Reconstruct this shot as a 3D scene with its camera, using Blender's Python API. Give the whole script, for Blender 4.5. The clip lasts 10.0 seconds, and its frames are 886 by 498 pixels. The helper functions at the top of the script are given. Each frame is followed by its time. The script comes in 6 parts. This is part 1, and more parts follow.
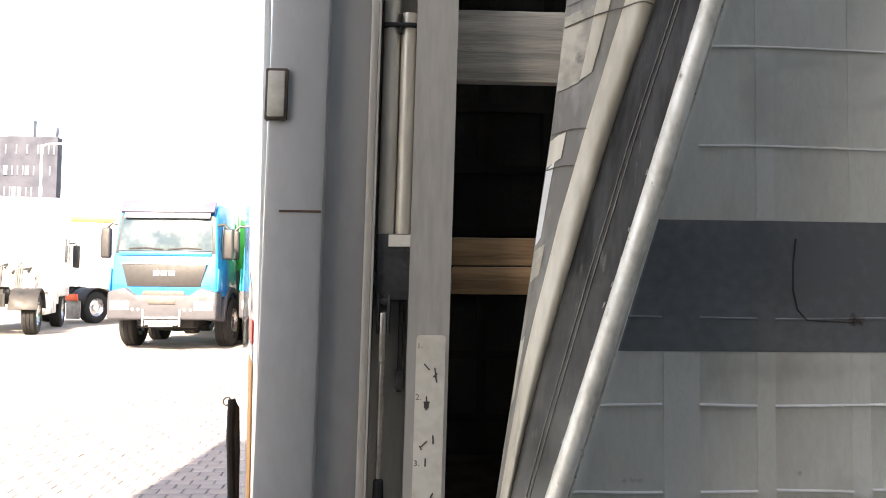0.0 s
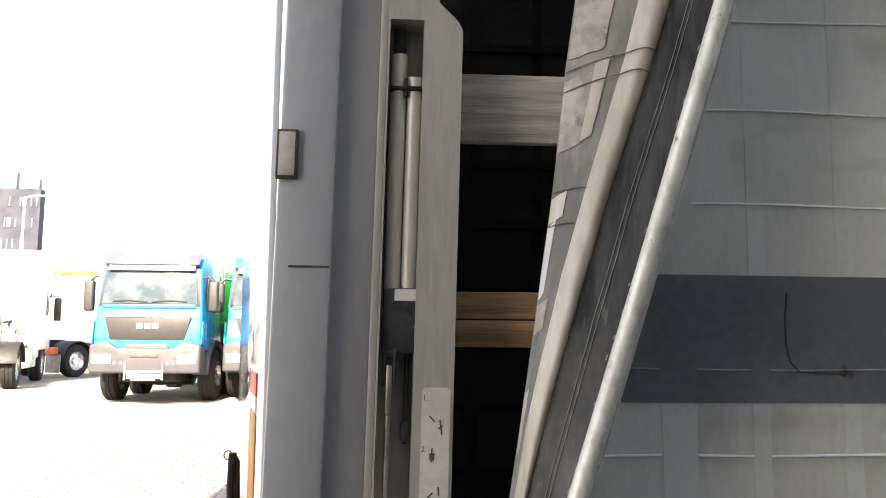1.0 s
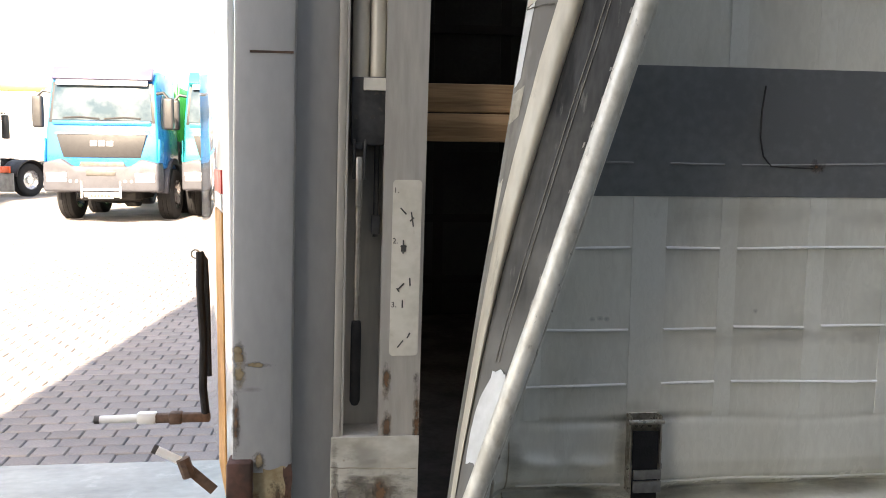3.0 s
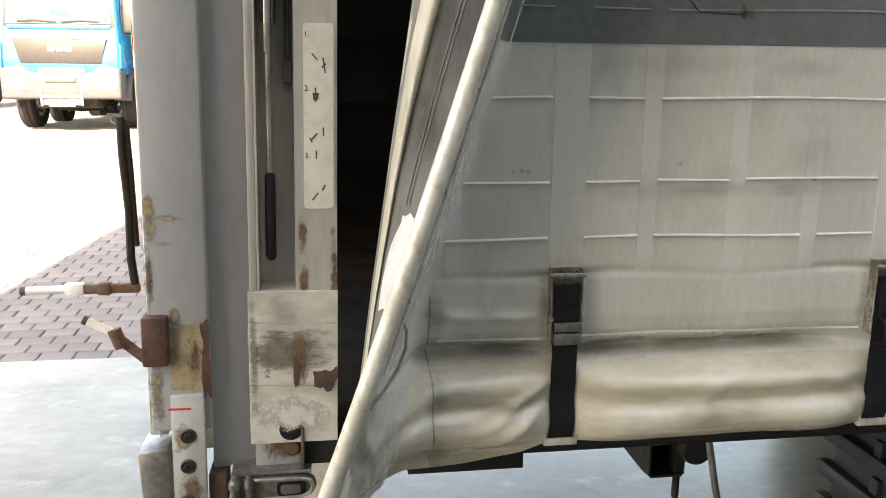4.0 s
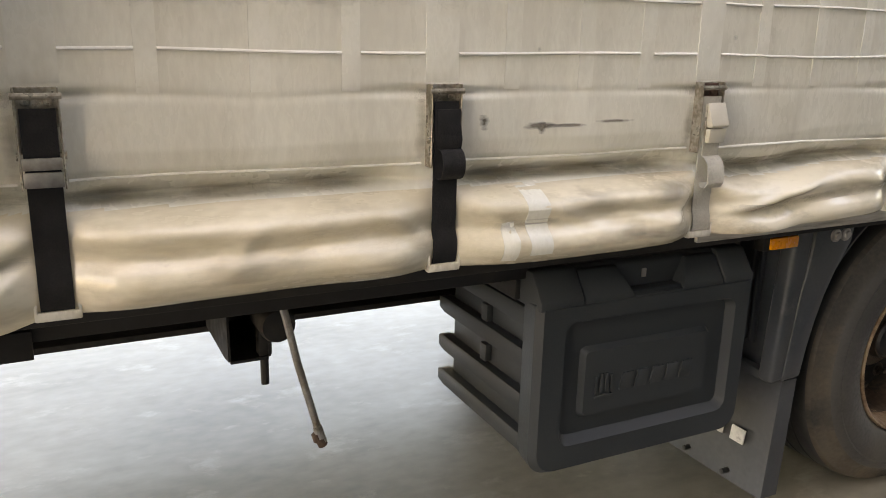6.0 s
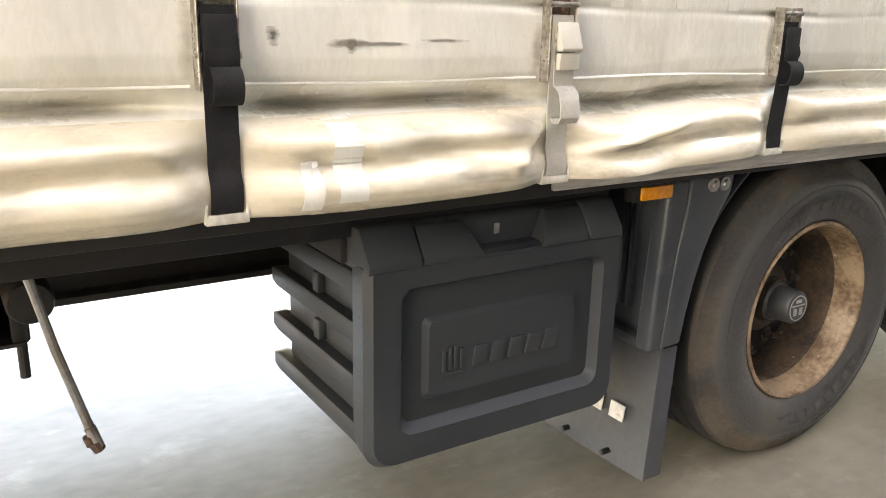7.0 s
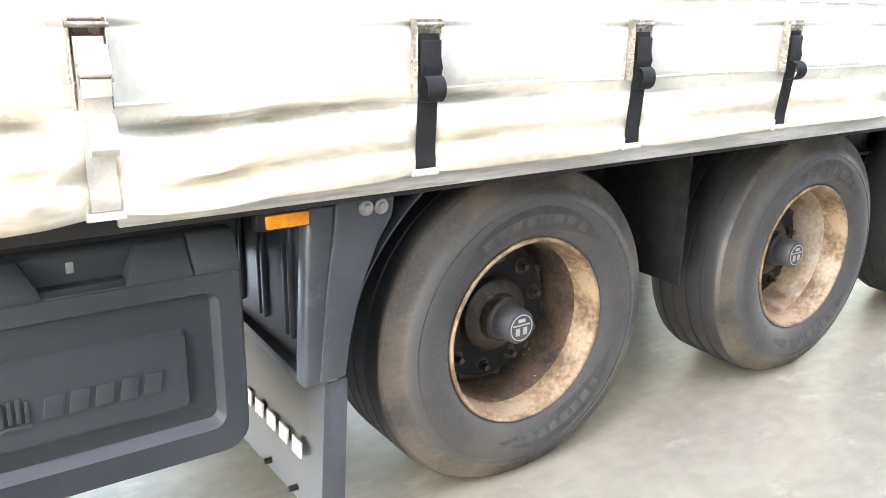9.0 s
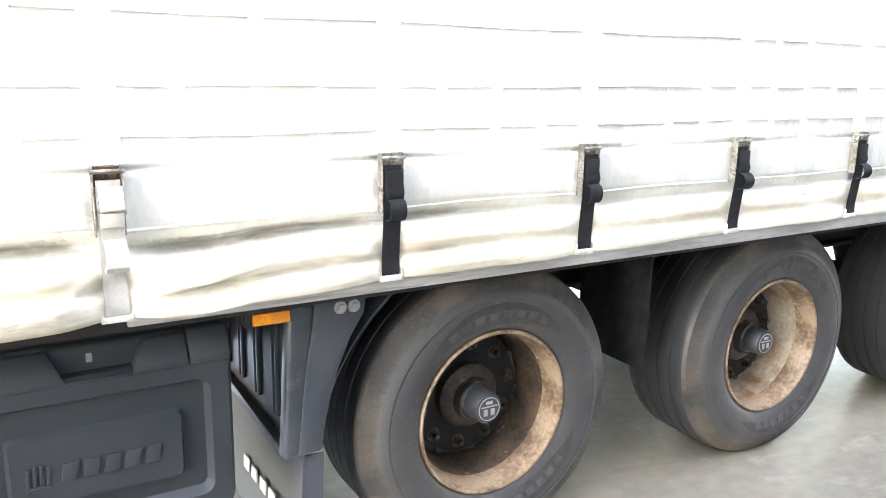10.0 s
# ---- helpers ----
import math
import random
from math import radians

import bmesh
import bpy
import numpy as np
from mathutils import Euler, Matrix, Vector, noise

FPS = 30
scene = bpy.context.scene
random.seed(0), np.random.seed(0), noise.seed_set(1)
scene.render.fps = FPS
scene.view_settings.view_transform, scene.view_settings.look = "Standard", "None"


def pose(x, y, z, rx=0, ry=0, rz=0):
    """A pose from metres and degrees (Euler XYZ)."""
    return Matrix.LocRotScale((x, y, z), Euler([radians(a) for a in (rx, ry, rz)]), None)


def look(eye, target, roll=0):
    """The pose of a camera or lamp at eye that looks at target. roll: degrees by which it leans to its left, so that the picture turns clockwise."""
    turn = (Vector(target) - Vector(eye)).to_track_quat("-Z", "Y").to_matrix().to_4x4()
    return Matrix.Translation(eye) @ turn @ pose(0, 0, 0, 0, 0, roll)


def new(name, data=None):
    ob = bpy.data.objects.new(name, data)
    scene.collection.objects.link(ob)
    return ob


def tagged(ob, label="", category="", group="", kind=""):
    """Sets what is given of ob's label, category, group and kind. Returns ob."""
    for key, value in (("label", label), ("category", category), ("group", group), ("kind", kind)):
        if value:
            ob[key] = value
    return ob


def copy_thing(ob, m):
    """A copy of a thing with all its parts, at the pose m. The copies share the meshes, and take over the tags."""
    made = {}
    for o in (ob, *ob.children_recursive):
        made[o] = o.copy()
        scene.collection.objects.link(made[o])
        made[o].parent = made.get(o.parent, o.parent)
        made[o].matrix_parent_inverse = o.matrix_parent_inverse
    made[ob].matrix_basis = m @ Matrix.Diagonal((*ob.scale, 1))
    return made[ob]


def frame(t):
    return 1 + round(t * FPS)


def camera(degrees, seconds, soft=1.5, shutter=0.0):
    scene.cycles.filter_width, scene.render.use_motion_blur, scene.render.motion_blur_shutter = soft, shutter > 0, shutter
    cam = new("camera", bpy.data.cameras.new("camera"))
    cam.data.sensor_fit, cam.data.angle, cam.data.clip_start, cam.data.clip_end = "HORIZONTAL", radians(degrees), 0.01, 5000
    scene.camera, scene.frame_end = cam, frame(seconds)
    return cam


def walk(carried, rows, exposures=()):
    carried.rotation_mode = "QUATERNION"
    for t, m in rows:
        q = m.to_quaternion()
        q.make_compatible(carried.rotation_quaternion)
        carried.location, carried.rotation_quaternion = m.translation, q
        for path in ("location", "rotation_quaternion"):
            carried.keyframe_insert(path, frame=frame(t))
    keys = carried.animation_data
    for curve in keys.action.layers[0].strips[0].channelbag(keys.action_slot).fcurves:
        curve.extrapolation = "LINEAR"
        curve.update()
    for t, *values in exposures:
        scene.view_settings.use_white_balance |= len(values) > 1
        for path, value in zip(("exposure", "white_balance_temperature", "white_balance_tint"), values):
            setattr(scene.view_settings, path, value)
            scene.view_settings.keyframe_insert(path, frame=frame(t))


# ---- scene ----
cam = camera(57.5, 10.0, 0.9)
PATH = [
    (0, (0.535, -1.446, 1.788), (0.622, 0.55, 1.885), 0.6),
    (0.5, (0.515, -1.468, 1.789), (0.621, 0.52, 1.981), 0.5),
    (1, (0.495, -1.49, 1.789), (0.62, 0.493, 2.015), 0.5),
    (1.5, (0.478, -1.501, 1.785), (0.62, 0.489, 1.914), 0.5),
    (2, (0.475, -1.495, 1.782), (0.63, 0.498, 1.711), 0.6),
    (2.2, (0.477, -1.484, 1.779), (0.637, 0.506, 1.651), 0.65),
    (3.3, (0.482, -1.444, 1.708), (0.721, 0.524, 1.444), 0.7),
    (3.5, (0.518, -1.447, 1.687), (0.755, 0.512, 1.365), 0.6),
    (4, (0.59, -1.444, 1.622), (0.867, 0.491, 1.199), 0.5),
    (4.5, (0.657, -1.436, 1.56), (1.039, 0.472, 1.098), 0.7),
    (5, (0.759, -1.406, 1.502), (1.288, 0.465, 1.032), 0.9),
    (5.5, (0.903, -1.375, 1.43), (1.579, 0.443, 0.945), 1.0),
    (6, (1.036, -1.343, 1.363), (1.896, 0.384, 0.838), 1.4),
    (6.2, (1.1, -1.312, 1.325), (2.022, 0.38, 0.789), 1.6),
    (7.3, (1.42, -1.187, 1.214), (2.465, 0.426, 0.663), 1.1),
    (7.5, (1.483, -1.227, 1.217), (2.53, 0.38, 0.652), 1.0),
    (8, (1.646, -1.348, 1.235), (2.711, 0.239, 0.647), 1.0),
    (8.5, (1.846, -1.403, 1.251), (2.923, 0.176, 0.662), 0.9),
    (9, (2.039, -1.47, 1.299), (3.127, 0.104, 0.716), 1.0),
    (9.5, (2.128, -1.622, 1.385), (3.175, -0.014, 0.82), 1.1),
    (10, (2.077, -1.814, 1.49), (3.075, -0.14, 1.039), 1.1),
]
EXPOSURES = [
    (0.0, 2.87, 8300, 16), (1.0, 2.75, 8300, 16), (1.5, 2.2, 8000, 15), (2.0, 2.22, 7600, 15), (3.3, 3.12, 8800, 14), (4.0, 3.32, 9500, 13), (4.5, 3.42, 9900, 13), (5.5, 3.52, 10700, 18),
    (6.2, 3.55, 11500, 20), (7.3, 4.97, 10400, 20), (8.0, 5.82, 9400, 17), (9.0, 5.82, 8800, 17), (10.0, 5.52, 8400, 17),
]
walk(cam, [(t, look(eye, target, roll)) for t, eye, target, roll in PATH], EXPOSURES)

# ---------------------------------------------------------------- world and sun
SUN_ELEV, SUN_FROM = 38.0, (-0.1435, -0.9896)      # degrees; horizontal direction towards the sun
world = bpy.data.worlds.new("sky")
scene.world = world
world.use_nodes = True
wn = world.node_tree
bg = wn.nodes["Background"]
sky = wn.nodes.new("ShaderNodeTexSky")
sky.sky_type = 'NISHITA'
sky.sun_disc = False
sky.sun_elevation = radians(SUN_ELEV)
sky.sun_rotation = math.atan2(SUN_FROM[0], SUN_FROM[1])
sky.air_density, sky.dust_density = 1.0, 2.0
wn.links.new(sky.outputs[0], bg.inputs[0])
bg.inputs[1].default_value = 0.12
sun_data = bpy.data.lights.new("sun", 'SUN')
sun_data.energy, sun_data.angle, sun_data.color = 4.5, radians(0.5), (1.0, 0.95, 0.87)
sun = new("sun", sun_data)
sun.matrix_world = look((0, 0, 30), (-SUN_FROM[0], -SUN_FROM[1], 30 - math.tan(radians(SUN_ELEV))))

# ---------------------------------------------------------------- materials


def mat(name, col, rough=0.6, metal=0.0, col2=None, scale=6.0, amount=0.5, fine=60.0, bump=0.15,
        stretch=(1, 1, 1), stain=None, stain_scale=3.0, stain_cut=0.58, stain_soft=0.12, piece=0.0, emit=0.0, coat=0.0, rvar=0.11, span=0.14):
    """Base colour varied at two scales, with optional stains of another colour, bump and per-piece change."""
    m = bpy.data.materials.new(name)
    m.use_nodes = True
    nt = m.node_tree
    b = nt.nodes["Principled BSDF"]
    N, L = nt.nodes.new, nt.links.new
    tc = N("ShaderNodeTexCoord")
    mp = N("ShaderNodeMapping")
    mp.inputs["Scale"].default_value = stretch
    L(tc.outputs["Object"], mp.inputs[0])
    big, small = N("ShaderNodeTexNoise"), N("ShaderNodeTexNoise")
    big.inputs["Scale"].default_value, big.inputs["Detail"].default_value = scale, 5
    small.inputs["Scale"].default_value, small.inputs["Detail"].default_value = fine, 4
    for n in (big, small):
        L(mp.outputs[0], n.inputs[0])
    mixv = N("ShaderNodeMath")
    mixv.operation = 'MULTIPLY_ADD'
    L(small.outputs[0], mixv.inputs[0])
    mixv.inputs[1].default_value = 0.45
    sub = N("ShaderNodeMath")
    sub.operation = 'SUBTRACT'
    L(big.outputs[0], sub.inputs[0])
    sub.inputs[1].default_value = 0.22
    L(sub.outputs[0], mixv.inputs[2])
    ramp = N("ShaderNodeMapRange")
    ramp.inputs[1].default_value, ramp.inputs[2].default_value = 0.5 - span, 0.5 + span
    L(mixv.outputs[0], ramp.inputs[0])
    mix = N("ShaderNodeMix")
    mix.data_type = 'RGBA'
    c2 = col2 or tuple(c * (1 - amount) for c in col)
    mix.inputs[6].default_value, mix.inputs[7].default_value = (*c2, 1), (*col, 1)
    L(ramp.outputs[0], mix.inputs[0])
    out = mix.outputs[2]
    if stain:
        st = N("ShaderNodeTexNoise")
        st.inputs["Scale"].default_value, st.inputs["Detail"].default_value = stain_scale, 8
        st.inputs["Roughness"].default_value = 0.65
        L(mp.outputs[0], st.inputs[0])
        sr = N("ShaderNodeMapRange")
        sr.inputs[1].default_value, sr.inputs[2].default_value = stain_cut, stain_cut + stain_soft
        sr.clamp = True
        L(st.outputs[0], sr.inputs[0])
        sm = N("ShaderNodeMix")
        sm.data_type = 'RGBA'
        L(sr.outputs[0], sm.inputs[0])
        L(out, sm.inputs[6])
        sm.inputs[7].default_value = (*stain, 1)
        out = sm.outputs[2]
    if piece:
        oi = N("ShaderNodeObjectInfo")
        ge = N("ShaderNodeNewGeometry")
        ad = N("ShaderNodeMath")
        L(oi.outputs["Random"], ad.inputs[0])
        L(ge.outputs["Random Per Island"], ad.inputs[1])
        fr = N("ShaderNodeMath")
        fr.operation = 'FRACT'
        L(ad.outputs[0], fr.inputs[0])
        mr = N("ShaderNodeMapRange")
        mr.inputs[3].default_value, mr.inputs[4].default_value = 1 - piece, 1 + piece
        L(fr.outputs[0], mr.inputs[0])
        hs = N("ShaderNodeHueSaturation")
        L(mr.outputs[0], hs.inputs["Value"])
        L(out, hs.inputs["Color"])
        out = hs.outputs[0]
    L(out, b.inputs["Base Color"])
    rr = N("ShaderNodeMapRange")
    rr.inputs[3].default_value, rr.inputs[4].default_value = min(1, rough + rvar), max(0.03, rough - rvar)
    L(ramp.outputs[0], rr.inputs[0])
    L(rr.outputs[0], b.inputs["Roughness"])
    b.inputs["Metallic"].default_value = metal
    b.inputs["Coat Weight"].default_value = coat
    if bump:
        bp = N("ShaderNodeBump")
        bp.inputs["Strength"].default_value, bp.inputs["Distance"].default_value = bump, 0.004
        L(mixv.outputs[0], bp.inputs["Height"])
        L(bp.outputs[0], b.inputs["Normal"])
    if emit:
        b.inputs["Emission Color"].default_value, b.inputs["Emission Strength"].default_value = (*col, 1), emit
    return m


def decal(name, col, col2, scale=9.0, cut=0.45, rough=0.75, soft=0.2, most=0.85, grain=(1.6, 1, 0.7)):
    """A stain that fades out raggedly towards the edges of its plate."""
    m = mat(name, col, rough, 0, col2, scale * 2, fine=80, bump=0.2)
    nt = m.node_tree
    N, L = nt.nodes.new, nt.links.new
    tc, no = N("ShaderNodeTexCoord"), N("ShaderNodeTexNoise")
    no.inputs["Scale"].default_value, no.inputs["Detail"].default_value = scale, 6
    ms = N("ShaderNodeMapping")
    ms.inputs["Scale"].default_value = grain
    L(tc.outputs["Object"], ms.inputs[0])
    L(ms.outputs[0], no.inputs[0])
    no.inputs["Roughness"].default_value = 0.7
    mp = N("ShaderNodeMapping")
    mp.inputs["Location"].default_value = (-1, 0, -1)
    mp.inputs["Scale"].default_value = (2, 0, 2)
    L(tc.outputs["Generated"], mp.inputs[0])
    ln = N("ShaderNodeVectorMath")
    ln.operation = 'LENGTH'
    L(mp.outputs[0], ln.inputs[0])
    ad = N("ShaderNodeMath")
    ad.operation = 'MULTIPLY_ADD'
    L(ln.outputs["Value"], ad.inputs[0])
    ad.inputs[1].default_value = -0.42
    L(no.outputs[0], ad.inputs[2])
    mr = N("ShaderNodeMapRange")
    mr.inputs[1].default_value, mr.inputs[2].default_value = cut - 0.2 - soft / 2, cut - 0.2 + soft / 2
    mr.inputs[4].default_value = most
    L(ad.outputs[0], mr.inputs[0])
    L(mr.outputs[0], nt.nodes["Principled BSDF"].inputs["Alpha"])
    return m


def greyed(m, low_col, z0, z1):
    """Mixes a material raggedly into another colour, from z1 down to z0."""
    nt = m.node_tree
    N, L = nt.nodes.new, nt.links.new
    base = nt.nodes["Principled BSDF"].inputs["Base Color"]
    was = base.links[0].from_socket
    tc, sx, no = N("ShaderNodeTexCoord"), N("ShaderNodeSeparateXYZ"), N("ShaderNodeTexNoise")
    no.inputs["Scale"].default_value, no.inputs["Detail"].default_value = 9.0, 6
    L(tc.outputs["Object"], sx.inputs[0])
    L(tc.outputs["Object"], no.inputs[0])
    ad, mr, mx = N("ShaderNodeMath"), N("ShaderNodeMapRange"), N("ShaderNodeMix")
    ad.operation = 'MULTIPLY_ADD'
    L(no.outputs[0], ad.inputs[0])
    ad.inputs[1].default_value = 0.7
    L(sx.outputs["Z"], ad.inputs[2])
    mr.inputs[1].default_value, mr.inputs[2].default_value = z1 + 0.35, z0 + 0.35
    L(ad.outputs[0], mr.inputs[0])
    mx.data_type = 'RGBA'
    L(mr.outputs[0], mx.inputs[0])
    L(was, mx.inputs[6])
    mx.inputs[7].default_value = (*low_col, 1)
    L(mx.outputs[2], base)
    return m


M_CURTAIN = mat("curtain_pvc", (0.80, 0.79, 0.71), 0.28, 0, (0.675, 0.66, 0.585), 2.6, fine=40, bump=0.3, stretch=(1.6, 1, 0.6),
                stain=(0.59, 0.57, 0.495), stain_scale=3.4, stain_cut=0.5, stain_soft=0.22)
M_HEM = mat("curtain_hem_pvc", (0.82, 0.745, 0.59), 0.23, 0, (0.63, 0.56, 0.42), 3.5, fine=45, bump=0.12, stretch=(0.6, 1, 1.6),
            stain=(0.42, 0.36, 0.26), stain_scale=6, stain_cut=0.58, stain_soft=0.16, coat=0.5)
M_BAND = mat("curtain_webbing", (0.81, 0.805, 0.735), 0.32, 0, (0.70, 0.69, 0.615), 5, fine=80, bump=0.1, stretch=(1, 1, 0.5), stain=(0.6, 0.585, 0.51), stain_scale=5, stain_cut=0.58, stain_soft=0.2)
M_LIMP = mat("limp_curtain_corner", (0.73, 0.695, 0.60), 0.3, 0, (0.54, 0.51, 0.43), 6, fine=40, bump=0.25, stain=(0.45, 0.425, 0.36), stain_scale=9, stain_cut=0.6, coat=0.3)
M_WELD = mat("weld_seam", (0.86, 0.85, 0.80), 0.35, 0, None, 8, 0.1, bump=0.05)
M_STRIPE = mat("stripe_dark_grey", (0.205, 0.215, 0.22), 0.4, 0, (0.145, 0.153, 0.158), 2.5, fine=50, bump=0.15, stain=(0.255, 0.255, 0.245), stain_scale=3.5, stain_cut=0.55, stain_soft=0.25)
M_CREAM = mat("fold_cream", (0.62, 0.565, 0.455), 0.45, 0, (0.43, 0.385, 0.30), 7, fine=60, bump=0.3, stretch=(1, 1, 0.25), stain=(0.17, 0.15, 0.12), stain_scale=11, stain_cut=0.6, stain_soft=0.1)
M_PATCH = mat("patch_dirty_cream", (0.44, 0.395, 0.31), 0.5, 0, (0.27, 0.245, 0.2), 16, fine=70, bump=0.3, stain=(0.14, 0.125, 0.1), stain_scale=20, stain_cut=0.58)
M_WHITEP = mat("patch_white", (0.72, 0.72, 0.70), 0.4, 0, (0.6, 0.6, 0.57), 9, fine=60, bump=0.2, stain=(0.4, 0.38, 0.34), stain_scale=14, stain_cut=0.64)
M_STITCH = mat("dark_stitching", (0.17, 0.155, 0.13), 0.7, 0, None, 30, 0.4, bump=0.1)
M_FOLD = mat("fold_grey", (0.27, 0.25, 0.215), 0.5, 0, (0.15, 0.138, 0.118), 9, fine=70, bump=0.3, stretch=(1, 1, 0.3), stain=(0.36, 0.34, 0.3), stain_scale=13, stain_cut=0.62)
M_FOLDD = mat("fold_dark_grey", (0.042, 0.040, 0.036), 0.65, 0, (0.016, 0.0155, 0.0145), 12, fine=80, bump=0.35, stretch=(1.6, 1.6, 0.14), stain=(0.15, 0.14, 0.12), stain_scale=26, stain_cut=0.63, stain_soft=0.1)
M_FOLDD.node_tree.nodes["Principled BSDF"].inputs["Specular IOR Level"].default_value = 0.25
# the strip turns paler grey towards its lower end
greyed(M_FOLDD, (0.2, 0.19, 0.168), 1.2, 1.8)
M_POLE = mat("aluminium_tube", (0.80, 0.765, 0.68), 0.4, 0.15, (0.56, 0.52, 0.44), 26, fine=120, bump=0.3, stretch=(1, 1, 0.6), stain=(0.22, 0.185, 0.14), stain_scale=46, stain_cut=0.61, stain_soft=0.08)
M_POST = mat("post_grey_paint", (0.385, 0.396, 0.405), 0.42, 0, (0.33, 0.34, 0.35), 3, fine=60, bump=0.08, stretch=(1, 1, 0.4), stain=(0.26, 0.265, 0.27), stain_scale=5, stain_cut=0.6, stain_soft=0.25)
M_POST2 = mat("post_aluminium", (0.48, 0.455, 0.41), 0.5, 0.25, (0.37, 0.35, 0.315), 5, fine=90, bump=0.1, stretch=(1, 1, 0.15), stain=(0.5, 0.49, 0.46), stain_scale=4)
M_RUSTY = mat("flaking_paint", (0.58, 0.56, 0.50), 0.5, 0, (0.42, 0.395, 0.335), 12, fine=40, bump=0.4, stretch=(1, 1, 1.7), stain=(0.2, 0.14, 0.085), stain_scale=12, stain_cut=0.62, stain_soft=0.05)
M_OCHREP = mat("ochre_primer", (0.40, 0.335, 0.215), 0.6, 0, (0.27, 0.20, 0.11), 22, fine=90, bump=0.3, stain=(0.15, 0.085, 0.045), stain_scale=24, stain_cut=0.56, stain_soft=0.1)
M_TAB = mat("worn_grey_paint", (0.50, 0.495, 0.475), 0.45, 0, (0.42, 0.41, 0.385), 9, fine=70, bump=0.15, stain=(0.27, 0.2, 0.13), stain_scale=15, stain_cut=0.66, stain_soft=0.06)
M_REDRUST = mat("dark_red_rust", (0.115, 0.05, 0.034), 0.75, 0, (0.06, 0.035, 0.026), 20, fine=90, bump=0.4)
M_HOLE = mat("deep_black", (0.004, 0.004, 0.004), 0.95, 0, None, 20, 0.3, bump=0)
M_GEAR = mat("gearbox_grey", (0.06, 0.06, 0.062), 0.5, 0.3, (0.035, 0.035, 0.036), 14, fine=80, bump=0.2, stain=(0.13, 0.11, 0.09), stain_scale=20, stain_cut=0.62)
M_GEARW = mat("worn_dark_steel", (0.20, 0.19, 0.175), 0.45, 0.5, (0.10, 0.092, 0.08), 14, fine=80, bump=0.3, stain=(0.16, 0.11, 0.07), stain_scale=16, stain_cut=0.6)
D_RUST = decal("rust_decal", (0.19, 0.105, 0.055), (0.1, 0.06, 0.035), 34, 0.49, soft=0.24, grain=(1.3, 1, 0.8))
D_OCHRE = decal("ochre_decal", (0.36, 0.29, 0.18), (0.24, 0.17, 0.09), 30, 0.46, soft=0.26, grain=(1, 1, 1))
D_GRIME = decal("grime_decal", (0.27, 0.245, 0.2), (0.16, 0.14, 0.11), 26, 0.44, soft=0.3, most=0.75, grain=(0.5, 1, 1.6))
D_FAINT = decal("faint_dirt_shade_decal", (0.36, 0.325, 0.26), (0.24, 0.21, 0.16), 12, 0.5, soft=0.36, most=0.38, grain=(0.5, 1, 1.6))
D_CREASE = decal("crease_dirt_shade_decal", (0.26, 0.22, 0.155), (0.17, 0.14, 0.095), 10, 0.5, soft=0.32, most=0.42, grain=(0.3, 1, 2.2))
D_HAZE = decal("haze_dirt_decal", (0.42, 0.39, 0.32), (0.3, 0.27, 0.21), 16, 0.54, soft=0.44, most=0.16, grain=(0.7, 1, 1.2))
D_WHITE = decal("bare_paint_decal", (0.66, 0.64, 0.58), (0.55, 0.53, 0.47), 22, 0.46, soft=0.2, grain=(1, 1, 1))
M_PLY = mat("plywood_in_shade", (0.045, 0.032, 0.022), 0.7, 0, None, 6, 0.4, bump=0.1)
M_RUST = mat("rust", (0.13, 0.075, 0.048), 0.8, 0, (0.06, 0.038, 0.028), 14, fine=80, bump=0.5, stain=(0.26, 0.15, 0.09), stain_scale=18, stain_cut=0.64)
M_MARKF = mat("marker_frame", (0.045, 0.035, 0.028), 0.7, 0, (0.09, 0.055, 0.035), 20, fine=80, bump=0.4)
M_DARKBOX = mat("black_steel", (0.016, 0.0165, 0.018), 0.5, 0.2, None, 12, 0.4, bump=0.15)
M_TUBE = mat("zinc_tube", (0.62, 0.585, 0.51), 0.4, 0.25, (0.5, 0.465, 0.4), 8, fine=60, bump=0.05, stretch=(1, 1, 0.2), stain=(0.33, 0.28, 0.21), stain_scale=16, stain_cut=0.64)
M_STEEL = mat("dull_steel", (0.45, 0.43, 0.4), 0.4, 0.8, (0.25, 0.23, 0.2), 12, fine=80, bump=0.15, stain=(0.2, 0.13, 0.08), stain_scale=15, stain_cut=0.62)
M_PLATE = mat("sticker_cream", (0.66, 0.63, 0.55), 0.5, 0, (0.55, 0.52, 0.44), 10, fine=70, bump=0.05, stain=(0.4, 0.34, 0.24), stain_scale=12, stain_cut=0.62)
M_INK = mat("ink", (0.06, 0.055, 0.05), 0.6, 0, None, 20, 0.3, bump=0)
M_WOODG = mat("wood_weathered", (0.62, 0.585, 0.51), 0.8, 0, (0.36, 0.34, 0.3), 7, fine=50, bump=0.7, stretch=(0.3, 3, 5), stain=(0.12, 0.11, 0.1), stain_scale=14, stain_cut=0.61, stain_soft=0.05)
M_WOODB = mat("wood_brown", (0.46, 0.29, 0.155), 0.7, 0, (0.26, 0.155, 0.08), 7, fine=50, bump=0.5, stretch=(0.3, 3, 5), stain=(0.17, 0.10, 0.055), stain_scale=9, stain_cut=0.58, stain_soft=0.14)
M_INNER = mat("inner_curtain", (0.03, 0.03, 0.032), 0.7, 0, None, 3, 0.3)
M_STRAP = mat("strap_black", (0.005, 0.005, 0.006), 0.9, 0, (0.008, 0.008, 0.009), 30, fine=300, bump=0.4)
